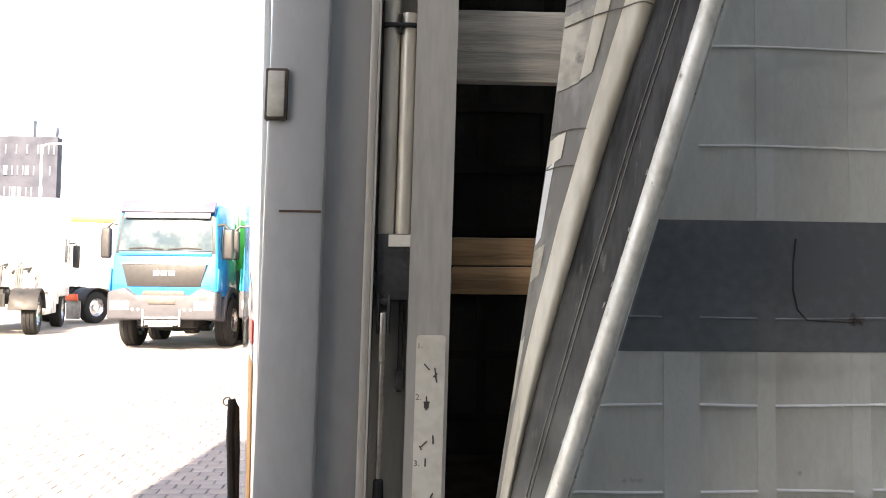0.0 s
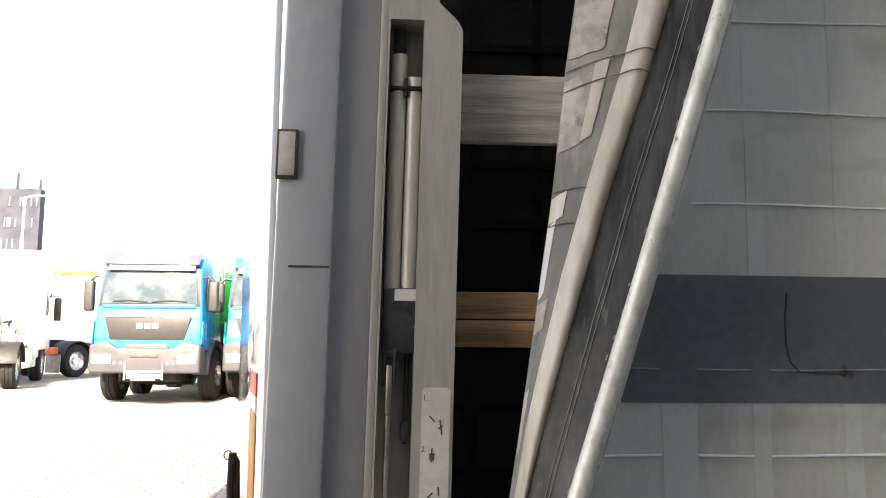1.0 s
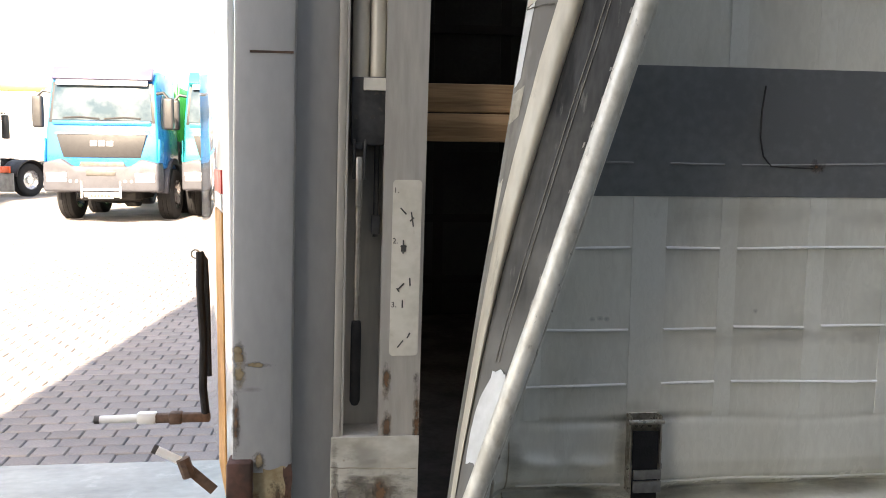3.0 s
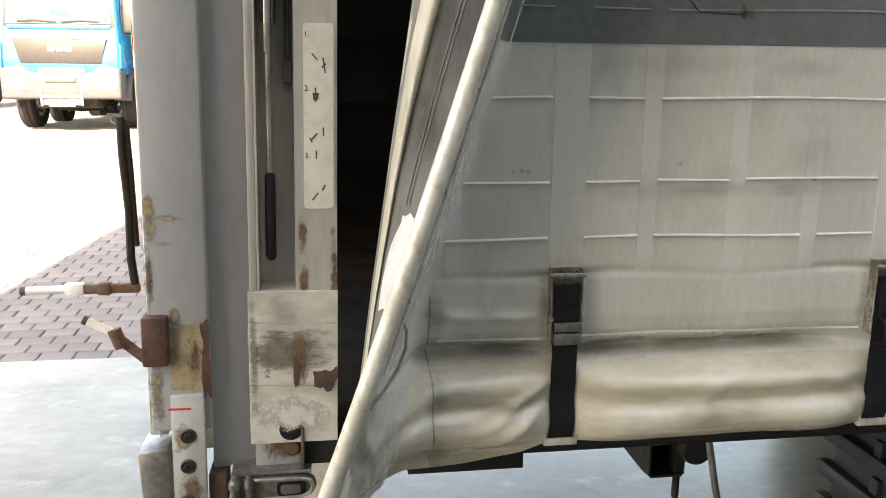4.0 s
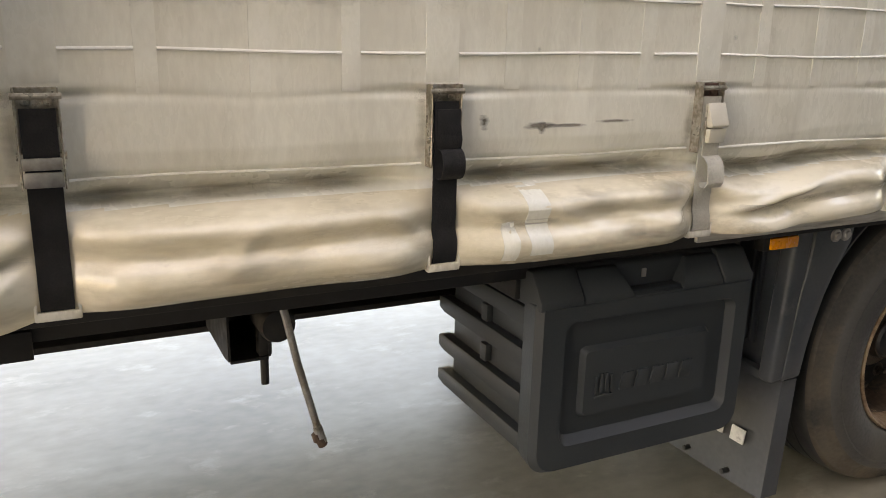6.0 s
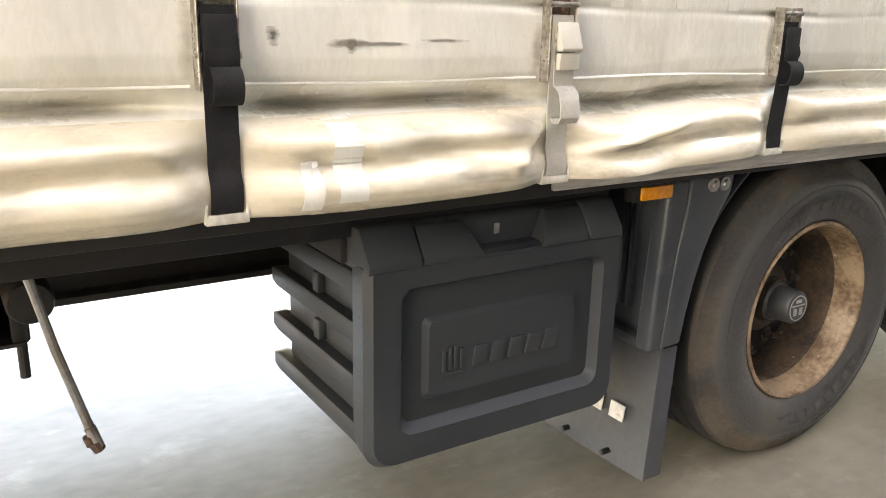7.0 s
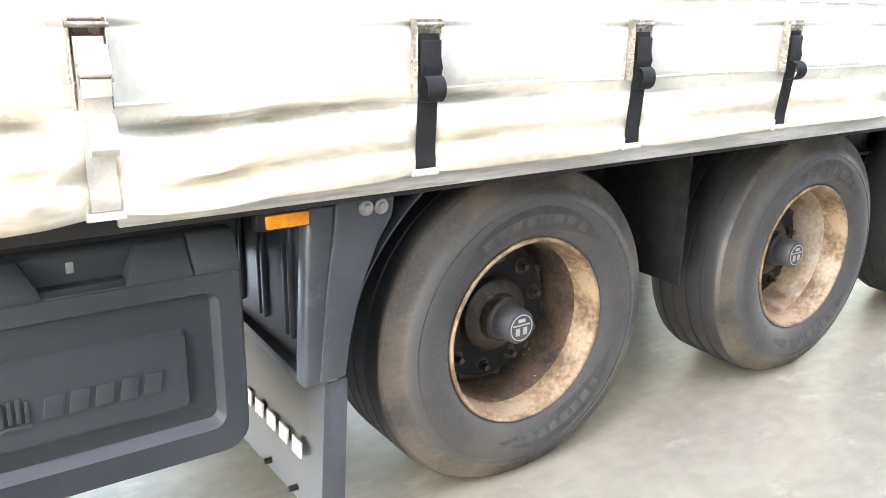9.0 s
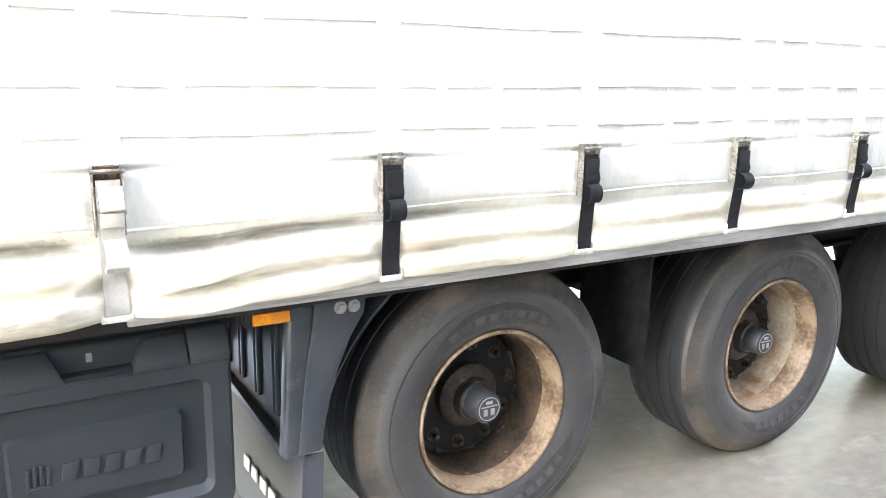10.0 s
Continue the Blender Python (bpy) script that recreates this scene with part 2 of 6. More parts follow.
M_STRAPW = mat("strap_grey", (0.5, 0.48, 0.42), 0.7, 0, (0.4, 0.38, 0.33), 20, fine=200, bump=0.4)
M_BUCKLE = mat("buckle_zinc", (0.47, 0.44, 0.38), 0.38, 0.6, (0.22, 0.195, 0.155), 30, fine=120, bump=0.2, stain=(0.22, 0.12, 0.06), stain_scale=40, stain_cut=0.62)
M_CHASSIS = mat("chassis_black", (0.006, 0.006, 0.007), 0.65, 0.0, (0.012, 0.011, 0.010), 5, fine=40, bump=0.25, stain=(0.022, 0.017, 0.013), stain_scale=6, stain_cut=0.6)
M_RAIL = mat("rail_galvanised", (0.66, 0.65, 0.61), 0.45, 0.35, (0.42, 0.41, 0.38), 6, fine=50, bump=0.25, stretch=(0.3, 1, 3), stain=(0.16, 0.15, 0.13), stain_scale=5, stain_cut=0.57)
M_BOX = mat("toolbox_plastic", (0.0265, 0.0315, 0.0355), 0.45, 0, (0.034, 0.0395, 0.0435), 3, fine=250, bump=0.2)
M_BOX.node_tree.nodes["Principled BSDF"].inputs["Specular IOR Level"].default_value = 0.3
M_BOXSHADE = mat("toolbox_recess_shade", (0.018, 0.0205, 0.023), 0.5, 0, None, 3, 0.1, bump=0.05)
M_FENDER = mat("fender_plastic", (0.040, 0.046, 0.053), 0.42, 0, (0.058, 0.064, 0.072), 6, fine=90, bump=0.15, stain=(0.11, 0.115, 0.12), stain_scale=6, stain_cut=0.63)
M_FLAP = mat("rubber_flap", (0.05, 0.055, 0.062), 0.75, 0, (0.08, 0.085, 0.092), 4, fine=60, bump=0.1)
M_TYRE = mat("tyre_rubber", (0.062, 0.059, 0.056), 0.5, 0, (0.046, 0.0445, 0.043), 3, fine=90, bump=0.2, stain=(0.088, 0.078, 0.064), stain_scale=2.4, stain_cut=0.56)
M_TREAD = mat("tyre_tread", (0.024, 0.0245, 0.026), 0.55, 0, (0.034, 0.033, 0.032), 5, fine=90, bump=0.2, stain=(0.055, 0.052, 0.049), stain_scale=3, stain_cut=0.6)
M_TYREB = mat("tyre_dusty_shoulder", (0.066, 0.059, 0.052), 0.6, 0, (0.036, 0.034, 0.032), 5, fine=90, bump=0.25, stretch=(1, 0.3, 1), stain=(0.19, 0.143, 0.095), stain_scale=2.3, stain_cut=0.46, stain_soft=0.34)
M_TYRET = mat("tyre_letter", (0.082, 0.077, 0.071), 0.7, 0, None, 20, 0.2, bump=0.05)
M_TYRED = mat("tyre_smooth_patch", (0.042, 0.0405, 0.039), 0.42, 0, None, 20, 0.2, bump=0.05)
M_RIM = mat("rim_rusty_cream", (0.36, 0.255, 0.165), 0.45, 0.1, (0.14, 0.082, 0.045), 9, fine=70, bump=0.35, stain=(0.56, 0.47, 0.35), stain_scale=26, stain_cut=0.62, stain_soft=0.08)
M_RIMW = mat("rim_white_rusty", (0.52, 0.46, 0.37), 0.42, 0.1, (0.33, 0.23, 0.14), 4, fine=60, bump=0.25, stain=(0.24, 0.13, 0.06), stain_scale=3.2, stain_cut=0.5, stain_soft=0.14)
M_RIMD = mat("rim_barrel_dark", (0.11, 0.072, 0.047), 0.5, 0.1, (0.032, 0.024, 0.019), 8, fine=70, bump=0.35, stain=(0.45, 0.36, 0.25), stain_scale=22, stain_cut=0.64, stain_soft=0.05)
M_DISC = mat("disc_oily", (0.17, 0.14, 0.11), 0.5, 0.2, (0.05, 0.04, 0.033), 9, fine=80, bump=0.4, stain=(0.03, 0.025, 0.022), stain_scale=7, stain_cut=0.52)
M_HUB = mat("hub_oily", (0.035, 0.03, 0.026), 0.45, 0.3, (0.1, 0.075, 0.055), 14, fine=80, bump=0.4, stain=(0.2, 0.17, 0.13), stain_scale=12, stain_cut=0.6)
M_CAP = mat("hub_cap", (0.06, 0.066, 0.074), 0.45, 0.3, (0.07, 0.07, 0.07), 20, fine=100, bump=0.15)
M_CAPL = mat("hub_cap_print", (0.45, 0.44, 0.42), 0.5, 0.3, None, 20, 0.2, bump=0)
M_ORANGE = mat("amber_lens", (0.9, 0.33, 0.02), 0.2, 0, (0.75, 0.24, 0.01), 40, fine=150, bump=0.3, coat=0.5)
M_WHITE = mat("white_paint", (0.78, 0.78, 0.77), 0.35, 0, (0.7, 0.7, 0.68), 3, bump=0.05, coat=0.3)
M_WORNW = mat("worn_white_print", (0.62, 0.62, 0.61), 0.6, 0, (0.4, 0.4, 0.41), 18, fine=60, bump=0.1, stain=(0.13, 0.135, 0.14), stain_scale=22, stain_cut=0.6)
M_RED = mat("red_film", (0.6, 0.04, 0.03), 0.4, 0, None, 8, 0.2, bump=0)
M_DOOR = mat("door_gloss_white", (0.75, 0.76, 0.76), 0.1, 0, (0.7, 0.71, 0.71), 3, bump=0.01, coat=0.8)
M_SEAMD = mat("stripe_seam", (0.26, 0.265, 0.26), 0.45, 0, None, 8, 0.3, bump=0.05)
M_ORWOOD = mat("door_edge_orange", (0.55, 0.27, 0.08), 0.6, 0, None, 8, 0.3, bump=0.1)
M_CONC = mat("concrete_floor", (0.275, 0.242, 0.187), 0.36, 0, (0.15, 0.131, 0.10), 2.0, fine=16, bump=0, stretch=(0.8, 1.3, 1), stain=(0.36, 0.322, 0.255), stain_scale=5, stain_cut=0.57, stain_soft=0.18, rvar=0.06, coat=0.42, span=0.3)
M_CONC.node_tree.nodes["Principled BSDF"].inputs["Coat Roughness"].default_value = 0.17
M_ASPH = mat("asphalt", (0.055, 0.054, 0.052), 0.85, 0, (0.04, 0.04, 0.039), 2, fine=120, bump=0.4)
M_PAVER = mat("paver", (0.215, 0.19, 0.178), 0.85, 0, (0.165, 0.152, 0.148), 1.5, fine=60, bump=0.4, piece=0.13)
M_JOINT = mat("joint_sand", (0.15, 0.135, 0.12), 0.95, 0, None, 20, 0.4, fine=120, bump=0.4)
M_YARD = mat("yard_paving", (0.24, 0.21, 0.19), 0.9, 0, (0.19, 0.17, 0.155), 0.4, fine=8, bump=0.3)
M_WALL = mat("facade_panel", (0.15, 0.143, 0.13), 0.6, 0, (0.125, 0.12, 0.11), 0.6, fine=10, bump=0.1)
M_CABB = mat("cab_blue", (0.0, 0.16, 0.42), 0.35, 0, (0.0, 0.14, 0.40), 3, bump=0.02, coat=0.2)
M_TEAL = mat("cab_teal", (0.0, 0.3, 0.31), 0.25, 0, (0.0, 0.34, 0.35), 3, bump=0.02, coat=0.6)
M_CABT = mat("cab_trim_grey", (0.045, 0.047, 0.057), 0.6, 0, (0.036, 0.037, 0.045), 5, bump=0.05)
M_GRILLE = mat("grille_dark", (0.02, 0.02, 0.022), 0.5, 0, None, 8, 0.2, bump=0.05)
M_VISOR = mat("visor_purple", (0.075, 0.065, 0.125), 0.4, 0, (0.13, 0.12, 0.18), 3, bump=0.02)
M_VISOR.node_tree.nodes["Principled BSDF"].inputs["Specular IOR Level"].default_value = 0.2
M_GREEN = mat("tipper_green", (0.02, 0.32, 0.07), 0.4, 0, None, 4, 0.2, bump=0.05)
M_WIND = mat("windscreen", (0.025, 0.045, 0.06), 0.15, 0, (0.075, 0.095, 0.11), 1.6, fine=5, bump=0)
M_WIND.node_tree.nodes["Principled BSDF"].inputs["Specular IOR Level"].default_value = 0.25
M_LENS = mat("headlamp", (0.42, 0.43, 0.46), 0.2, 0.3, None, 20, 0.2, bump=0.1)
M_ALLOY = mat("alloy_wheel", (0.6, 0.6, 0.62), 0.3, 0.8, None, 8, 0.2, bump=0.05)
M_BLDG = mat("far_building", (0.017, 0.022, 0.040), 0.7, 0, (0.013, 0.018, 0.033), 0.5, bump=0)
M_PANE = mat("far_window", (0.10, 0.115, 0.15), 0.4, 0, None, 1, 0.2, bump=0)
M_TAIL = mat("tail_lamp_red", (0.62, 0.07, 0.012), 0.35, 0, None, 8, 0.2, bump=0)
M_FLAPG = mat("pale_spray_flap", (0.22, 0.215, 0.21), 0.6, 0, None, 6, 0.3, bump=0.05)
M_YELLOW = mat("ochre_trim", (0.21, 0.115, 0.035), 0.5, 0, None, 3, 0.2, bump=0)

# ---------------------------------------------------------------- mesh helpers


def to_mesh(name, bm, m, smooth=0.0):
    bmesh.ops.recalc_face_normals(bm, faces=bm.faces)
    me = bpy.data.meshes.new(name)
    if smooth:
        for f in bm.faces:
            f.smooth = True
        for e in bm.edges:
            e.smooth = len(e.link_faces) == 2 and e.calc_face_angle(3.2) < smooth
    bm.to_mesh(me)
    bm.free()
    for one in (m if isinstance(m, (list, tuple)) else [m]):
        me.materials.append(one)
    return me


def part(name, bm, m, parent=None, label="", smooth=0.6):
    ob = new(name, to_mesh(name, bm, m, smooth))
    if parent:
        ob.parent = parent
    return tagged(ob, label)


def thing(name, at=(0, 0, 0), label="", category="", group="", kind=""):
    ob = new(name)
    ob.empty_display_size = 0.1
    ob.location = at
    return tagged(ob, label, category, group, kind)


def join(*bms):
    out = bms[0]
    for b in bms[1:]:
        me = bpy.data.meshes.new("tmp")
        b.to_mesh(me)
        b.free()
        out.from_mesh(me)
        bpy.data.meshes.remove(me)
    return out


def box(x0, x1, y0, y1, z0, z1, bevel=0.0, seg=2):
    bm = bmesh.new()
    bmesh.ops.create_cube(bm, size=1)
    bmesh.ops.transform(bm, matrix=Matrix.LocRotScale(((x0 + x1) / 2, (y0 + y1) / 2, (z0 + z1) / 2), None, (abs(x1 - x0), abs(y1 - y0), abs(z1 - z0))), verts=bm.verts)
    if bevel:
        bmesh.ops.bevel(bm, geom=bm.edges[:], offset=bevel, segments=seg, affect='EDGES', profile=0.5)
    return bm


def prism(poly, axis, a, b, bevel=0.0, seg=2):
    """A closed outline of (u, v) pairs pushed from a to b along an axis: x -> (y, z), y -> (x, z), z -> (x, y)."""
    bm = bmesh.new()

    def at(u, v, w):
        return {"x": (w, u, v), "y": (u, w, v), "z": (u, v, w)}[axis]
    lo = [bm.verts.new(at(u, v, a)) for u, v in poly]
    hi = [bm.verts.new(at(u, v, b)) for u, v in poly]
    bm.faces.new(lo)
    bm.faces.new(hi)
    n = len(poly)
    for i in range(n):
        bm.faces.new((lo[i], lo[(i + 1) % n], hi[(i + 1) % n], hi[i]))
    bmesh.ops.recalc_face_normals(bm, faces=bm.faces)
    if bevel:
        bmesh.ops.bevel(bm, geom=[e for e in bm.edges if len(e.link_faces) == 2 and e.calc_face_angle(0) > 0.3], offset=bevel, segments=seg, affect='EDGES', profile=0.5)
    return bm


def rounded2(x0, x1, z0, z1, low, high, n=5):
    """Outline with other radii below than above."""
    out = []
    for cx, cz, a0, r in ((x1 - high, z1 - high, 0, high), (x0 + high, z1 - high, 90, high), (x0 + low, z0 + low, 180, low), (x1 - low, z0 + low, 270, low)):
        for i in range(n + 1):
            a = radians(a0 + 90 * i / n)
            out.append((cx + r * math.cos(a), cz + r * math.sin(a)))
    return out


def rounded(x0, x1, z0, z1, r, n=5):
    """Outline of a rectangle with round corners."""
    out = []
    for cx, cz, a0 in ((x1 - r, z1 - r, 0), (x0 + r, z1 - r, 90), (x0 + r, z0 + r, 180), (x1 - r, z0 + r, 270)):
        for i in range(n + 1):
            a = radians(a0 + 90 * i / n)
            out.append((cx + r * math.cos(a), cz + r * math.sin(a)))
    return out


def lathe(profile, axis="y", n=64, at=(0, 0, 0), closed=False):
    """Turns a profile of (radius, along) round an axis through at."""
    bm = bmesh.new()
    rings = []
    for r, w in profile:
        ring = []
        for i in range(n):
            a = 2 * math.pi * i / n
            u, v = r * math.cos(a), r * math.sin(a)
            p = {"x": (w, u, v), "y": (u, w, v), "z": (u, v, w)}[axis]
            ring.append(bm.verts.new((p[0] + at[0], p[1] + at[1], p[2] + at[2])))
        rings.append(ring)
    pairs = list(zip(rings, rings[1:])) + ([(rings[-1], rings[0])] if closed else [])
    for a, b in pairs:
        for i in range(n):
            bm.faces.new((a[i], a[(i + 1) % n], b[(i + 1) % n], b[i]))
    if not closed:
        for ring, (r, _) in ((rings[0], profile[0]), (rings[-1], profile[-1])):
            if r > 1e-5:
                bm.faces.new(ring)
    return bm


def tube(points, r, n=12, radii=None):
    """A round bar through points, with closed ends."""
    bm = bmesh.new()
    pts = [Vector(p) for p in points]
    rings = []
    up = Vector((0.3, 0.9, 0.2)).normalized()
    for i, p in enumerate(pts):
        d = (pts[min(i + 1, len(pts) - 1)] - pts[max(i - 1, 0)]).normalized()
        s = d.cross(up).normalized()
        t = s.cross(d)
        rr = radii[i] if radii else r
        rings.append([bm.verts.new(p + rr * (math.cos(2 * math.pi * k / n) * s + math.sin(2 * math.pi * k / n) * t)) for k in range(n)])
    for a, b in zip(rings, rings[1:]):
        for k in range(n):
            bm.faces.new((a[k], a[(k + 1) % n], b[(k + 1) % n], b[k]))
    bm.faces.new(rings[0])
    bm.faces.new(rings[-1])
    return bm


def sheet(us, vs, f, thick=0.0, way=(0, 1, 0)):
    """A grid of points f(u, v); with thick, a closed slab pushed along way."""
    bm = bmesh.new()
    way = Vector(way)
    front = [[bm.verts.new(f(u, v)) for v in vs] for u in us]
    for i in range(len(us) - 1):
        for j in range(len(vs) - 1):
            bm.faces.new((front[i][j], front[i + 1][j], front[i + 1][j + 1], front[i][j + 1]))
    if thick:
        back = [[bm.verts.new(v.co + way * thick) for v in row] for row in front]
        nu, nv = len(us), len(vs)
        for i in range(nu - 1):
            for j in range(nv - 1):
                bm.faces.new((back[i][j], back[i][j + 1], back[i + 1][j + 1], back[i + 1][j]))
        rim = [(i, 0) for i in range(nu)] + [(nu - 1, j) for j in range(1, nv)] + [(i, nv - 1) for i in range(nu - 2, -1, -1)] + [(0, j) for j in range(nv - 2, 0, -1)]
        for (a, b), (c, d) in zip(rim, rim[1:] + rim[:1]):
            bm.faces.new((front[a][b], front[c][d], back[c][d], back[a][b]))
    return bm


def spread(a, b, step):
    n = max(1, round((b - a) / step))
    return [a + (b - a) * i / n for i in range(n + 1)]


def smoothstep(a, b, x):
    t = min(1.0, max(0.0, (x - a) / (b - a)))
    return t * t * (3 - 2 * t)


# ---------------------------------------------------------------- ground
EDGE_Y = 3.22            # where the concrete apron meets the brick paving


def ground_z(y):
    """The yard climbs gently away from the apron, then levels out."""
    return 0.04 * max(0.0, min(y, 16.5) - EDGE_Y)


def build_ground():
    ys = [-300, -60, -20, 0, EDGE_Y, 6, 9, 12, 16.5, 30, 80, 300, 1500]
    xs = [-1500, -300, -60, -20, -8, 0, 8, 20, 60, 300, 1500]
    g = part("ground", sheet(xs, ys, lambda x, y: (x, y, ground_z(y) - 0.014)), M_JOINT, smooth=0)
    tagged(g, "sand bed and yard ground reaching to the horizon", "ground", kind="structure")
    road = part("road", sheet([-1500, -300, -60, -11, 6, 60, 1500], [17.5, 24, 40, 100, 600, 1500], lambda x, y: (x, y, ground_z(y) + 0.0)), M_YARD, smooth=0)
    tagged(road, "sunlit brick-paved truck yard stretching away", "yard", kind="structure")
    apron = part("floor", box(-30, 40, -0.75, EDGE_Y, -0.3, 0.0, 0.004, 1), M_CONC)
    tagged(apron, "smooth grey concrete apron with pale worn patches", "floor", kind="structure")
    # unseen dark strip, added to cut the light bounced up onto the trailer
    lane = part("lane", box(-30, 60, -4.0, -0.754, -0.3, -0.004), M_ASPH)
    tagged(lane, "unseen dark asphalt strip added to weaken bounce light", "lane", kind="structure")
    return apron


def build_paving():
    """Single pavers in courses; the near stretch as pieces of their own."""
    w, d = 0.2, 0.1333
    pave = thing("pavement", (0, 0, 0), "reddish-brown concrete brick paving laid in offset courses", "paving", kind="structure")
    piece = to_mesh("paver", box(-w / 2 + 0.003, w / 2 - 0.003, -d / 2 + 0.003, d / 2 - 0.003, -0.06, 0, 0.007, 1), M_PAVER)
    rest = []
    rng = random.Random(5)
    rows = int((17.5 - EDGE_Y) / d)
    count = 0
    for j in range(rows):
        y = EDGE_Y + (j + 0.5) * d
        off = 0.5 * w if j % 2 else 0.0
        for i in range(-58, 34):
            x = i * w + off
            z = ground_z(y) + rng.uniform(-0.003, 0.003)
            if -2.35 < x < -0.15 and y < 6.6 and count < 300:
                ob = new("paver", piece)
                ob.parent = pave
                ob.location = (x, y, z)
                ob.rotation_euler = (0.04, 0, rng.uniform(-0.02, 0.02))
                count += 1
            else:
                rest.append((x, y, z, rng.uniform(-0.02, 0.02)))
    hw, hd = w / 2 - 0.003, d / 2 - 0.003
    verts, faces = [], []
    for x, y, z, a in rest:
        n = len(verts)
        c, s = math.cos(a), math.sin(a)
        for inset, dz in ((0, -0.05), (0, -0.006), (0.006, 0)):
            for sx, sy in ((-1, -1), (1, -1), (1, 1), (-1, 1)):
                px, py = sx * (hw - inset), sy * (hd - inset)
                verts.append((x + c * px - s * py, y + s * px + c * py, z + dz + 0.04 * py))
        faces.append((n + 8, n + 9, n + 10, n + 11))
        for k in range(4):
            m = (k + 1) % 4
            faces.append((n + k, n + m, n + 4 + m, n + 4 + k))
            faces.append((n + 4 + k, n + 4 + m, n + 8 + m, n + 8 + k))
    me = bpy.data.meshes.new("paver_field")
    me.from_pydata(verts, [], faces)
    me.materials.append(M_PAVER)
    ob = new("paver_field", me)
    ob.parent = pave
    tagged(ob, "", kind="stuff")


build_ground()

# the tall hall wall behind the camera that shades the apron
hall = part("wall_south", box(-3.02, 60, -4.4, -4.0, 0, 10.4), M_WALL)
tagged(hall, "tall plain light-grey hall wall shading the apron", "wall", kind="structure")

# ---------------------------------------------------------------- the trailer
trailer = thing("curtain_side_trailer", (0, 0, 0), "worn grey curtain-side semi-trailer with rusty rear post and loosened curtain", "trailer")
REAR, FRONT, FAR, ROOF = 0.27, 13.85, 2.5, 3.95
STRAPS = [1.03, 1.693, 2.328, 2.993, 3.637, 4.287, 4.938, 5.59, 6.24, 6.89, 7.54]


def lean(x, z):
    """The rear posts lean very slightly."""
    return x + 0.019 * (z - 1.6)


def pole_x(z):
    """The tension tube slants forwards with a slight bow."""
    d = min(z, 2.5) - 1.6
    return 0.7959 + 0.3157 * d - 0.0209 * d * d + 0.0125 * d ** 3 + 0.30 * max(0.0, z - 2.5)


def pole_y(z):
    return -0.238 - 0.03 * (min(z, 2.4) - 1.6) + 0.10 * max(0.0, z - 2.4)


def pinch(x):
    """1 at a strap, 0 between two of them."""
    d = min(abs(x - s) for s in STRAPS)
    return math.exp(-(d / 0.07) ** 2)


PROFILE_Z = [0.80, 0.90, 0.915, 0.93, 0.945, 0.96, 0.97, 0.98, 0.99, 1.0, 1.01, 1.02, 1.03, 1.04, 1.05, 1.06, 1.07, 1.078, 1.084, 1.09, 1.10, 1.115, 1.135, 1.165, 1.195, 1.22, 1.25, 1.3, 1.4]
PROFILE_Y = [0.0, -0.004, -0.020, -0.036, -0.046, -0.050, -0.049, -0.045, -0.037, -0.030, -0.030, -0.034, -0.038, -0.038, -0.032, -0.021, -0.004, 0.020, 0.040, 0.045, 0.034, 0.016, 0.004, 0.0, 0.0, 0.0, 0.0, 0.0, 0.0]


def profile(z):
    return sum(float(np.interp(z + d, PROFILE_Z, PROFILE_Y)) for d in (-0.002, 0.0, 0.002)) / 3


def bottom_z(x):
    return float(np.interp(x, [0.5, 0.62, 0.66, 0.70, 0.75, 0.85, 0.95, 1.02, 1.3, 2.0, 2.7, 4.3, 9, 14], [0.90, 0.895, 0.885, 0.874, 0.87, 0.879, 0.892, 0.915, 0.922, 0.926, 0.94, 0.95, 0.96, 0.97]))


WRINKLES = [((0.99, 1.045), (0.86, 0.965), 0.02), ((0.985, 1.0), (0.88, 0.93), 0.014), ((1.34, 1.045), (1.28, 0.965), 0.012), ((1.42, 1.04), (1.37, 0.99), 0.008), ((1.56, 1.05), (1.66, 0.98), 0.012),
            ((1.76, 1.05), (1.84, 0.97), 0.014), ((1.92, 1.03), (2.02, 0.99), 0.012), ((2.08, 1.0), (2.24, 0.985), 0.012), ((2.28, 1.03), (2.2, 0.975), 0.016), ((2.38, 0.985), (2.52, 1.0), 0.022), ((2.52, 1.0), (2.68, 1.045), 0.018),
            ((0.90, 1.172), (0.97, 1.166), 0.012), ((0.80, 1.178), (0.86, 1.17), 0.01), ((2.86, 1.03), (2.95, 1.01), 0.01)]


def wrinkle(x, z):
    """Short folds running across the hem."""
    out = 0.0
    for (xa, za), (xb, zb), h in WRINKLES:
        dx, dz = xb - xa, zb - za
        n = math.hypot(dx, dz)
        t = ((x - xa) * dx + (z - za) * dz) / (n * n)
        if -0.2 < t < 1.2:
            d = ((x - xa) * dz - (z - za) * dx) / n
            if abs(d) < 0.05:
                out -= h * math.exp(-(d / 0.012) ** 2) * math.sin(math.pi * (t + 0.2) / 1.4)
    return out


def sway(x):
    """How the line of the hem bulge wanders up and down."""
    return 0.012 * noise.noise((x * 1.7, 3.1, 0)) + 0.02 * smoothstep(2.3, 2.45, x) * (1 - smoothstep(2.5, 2.75, x))


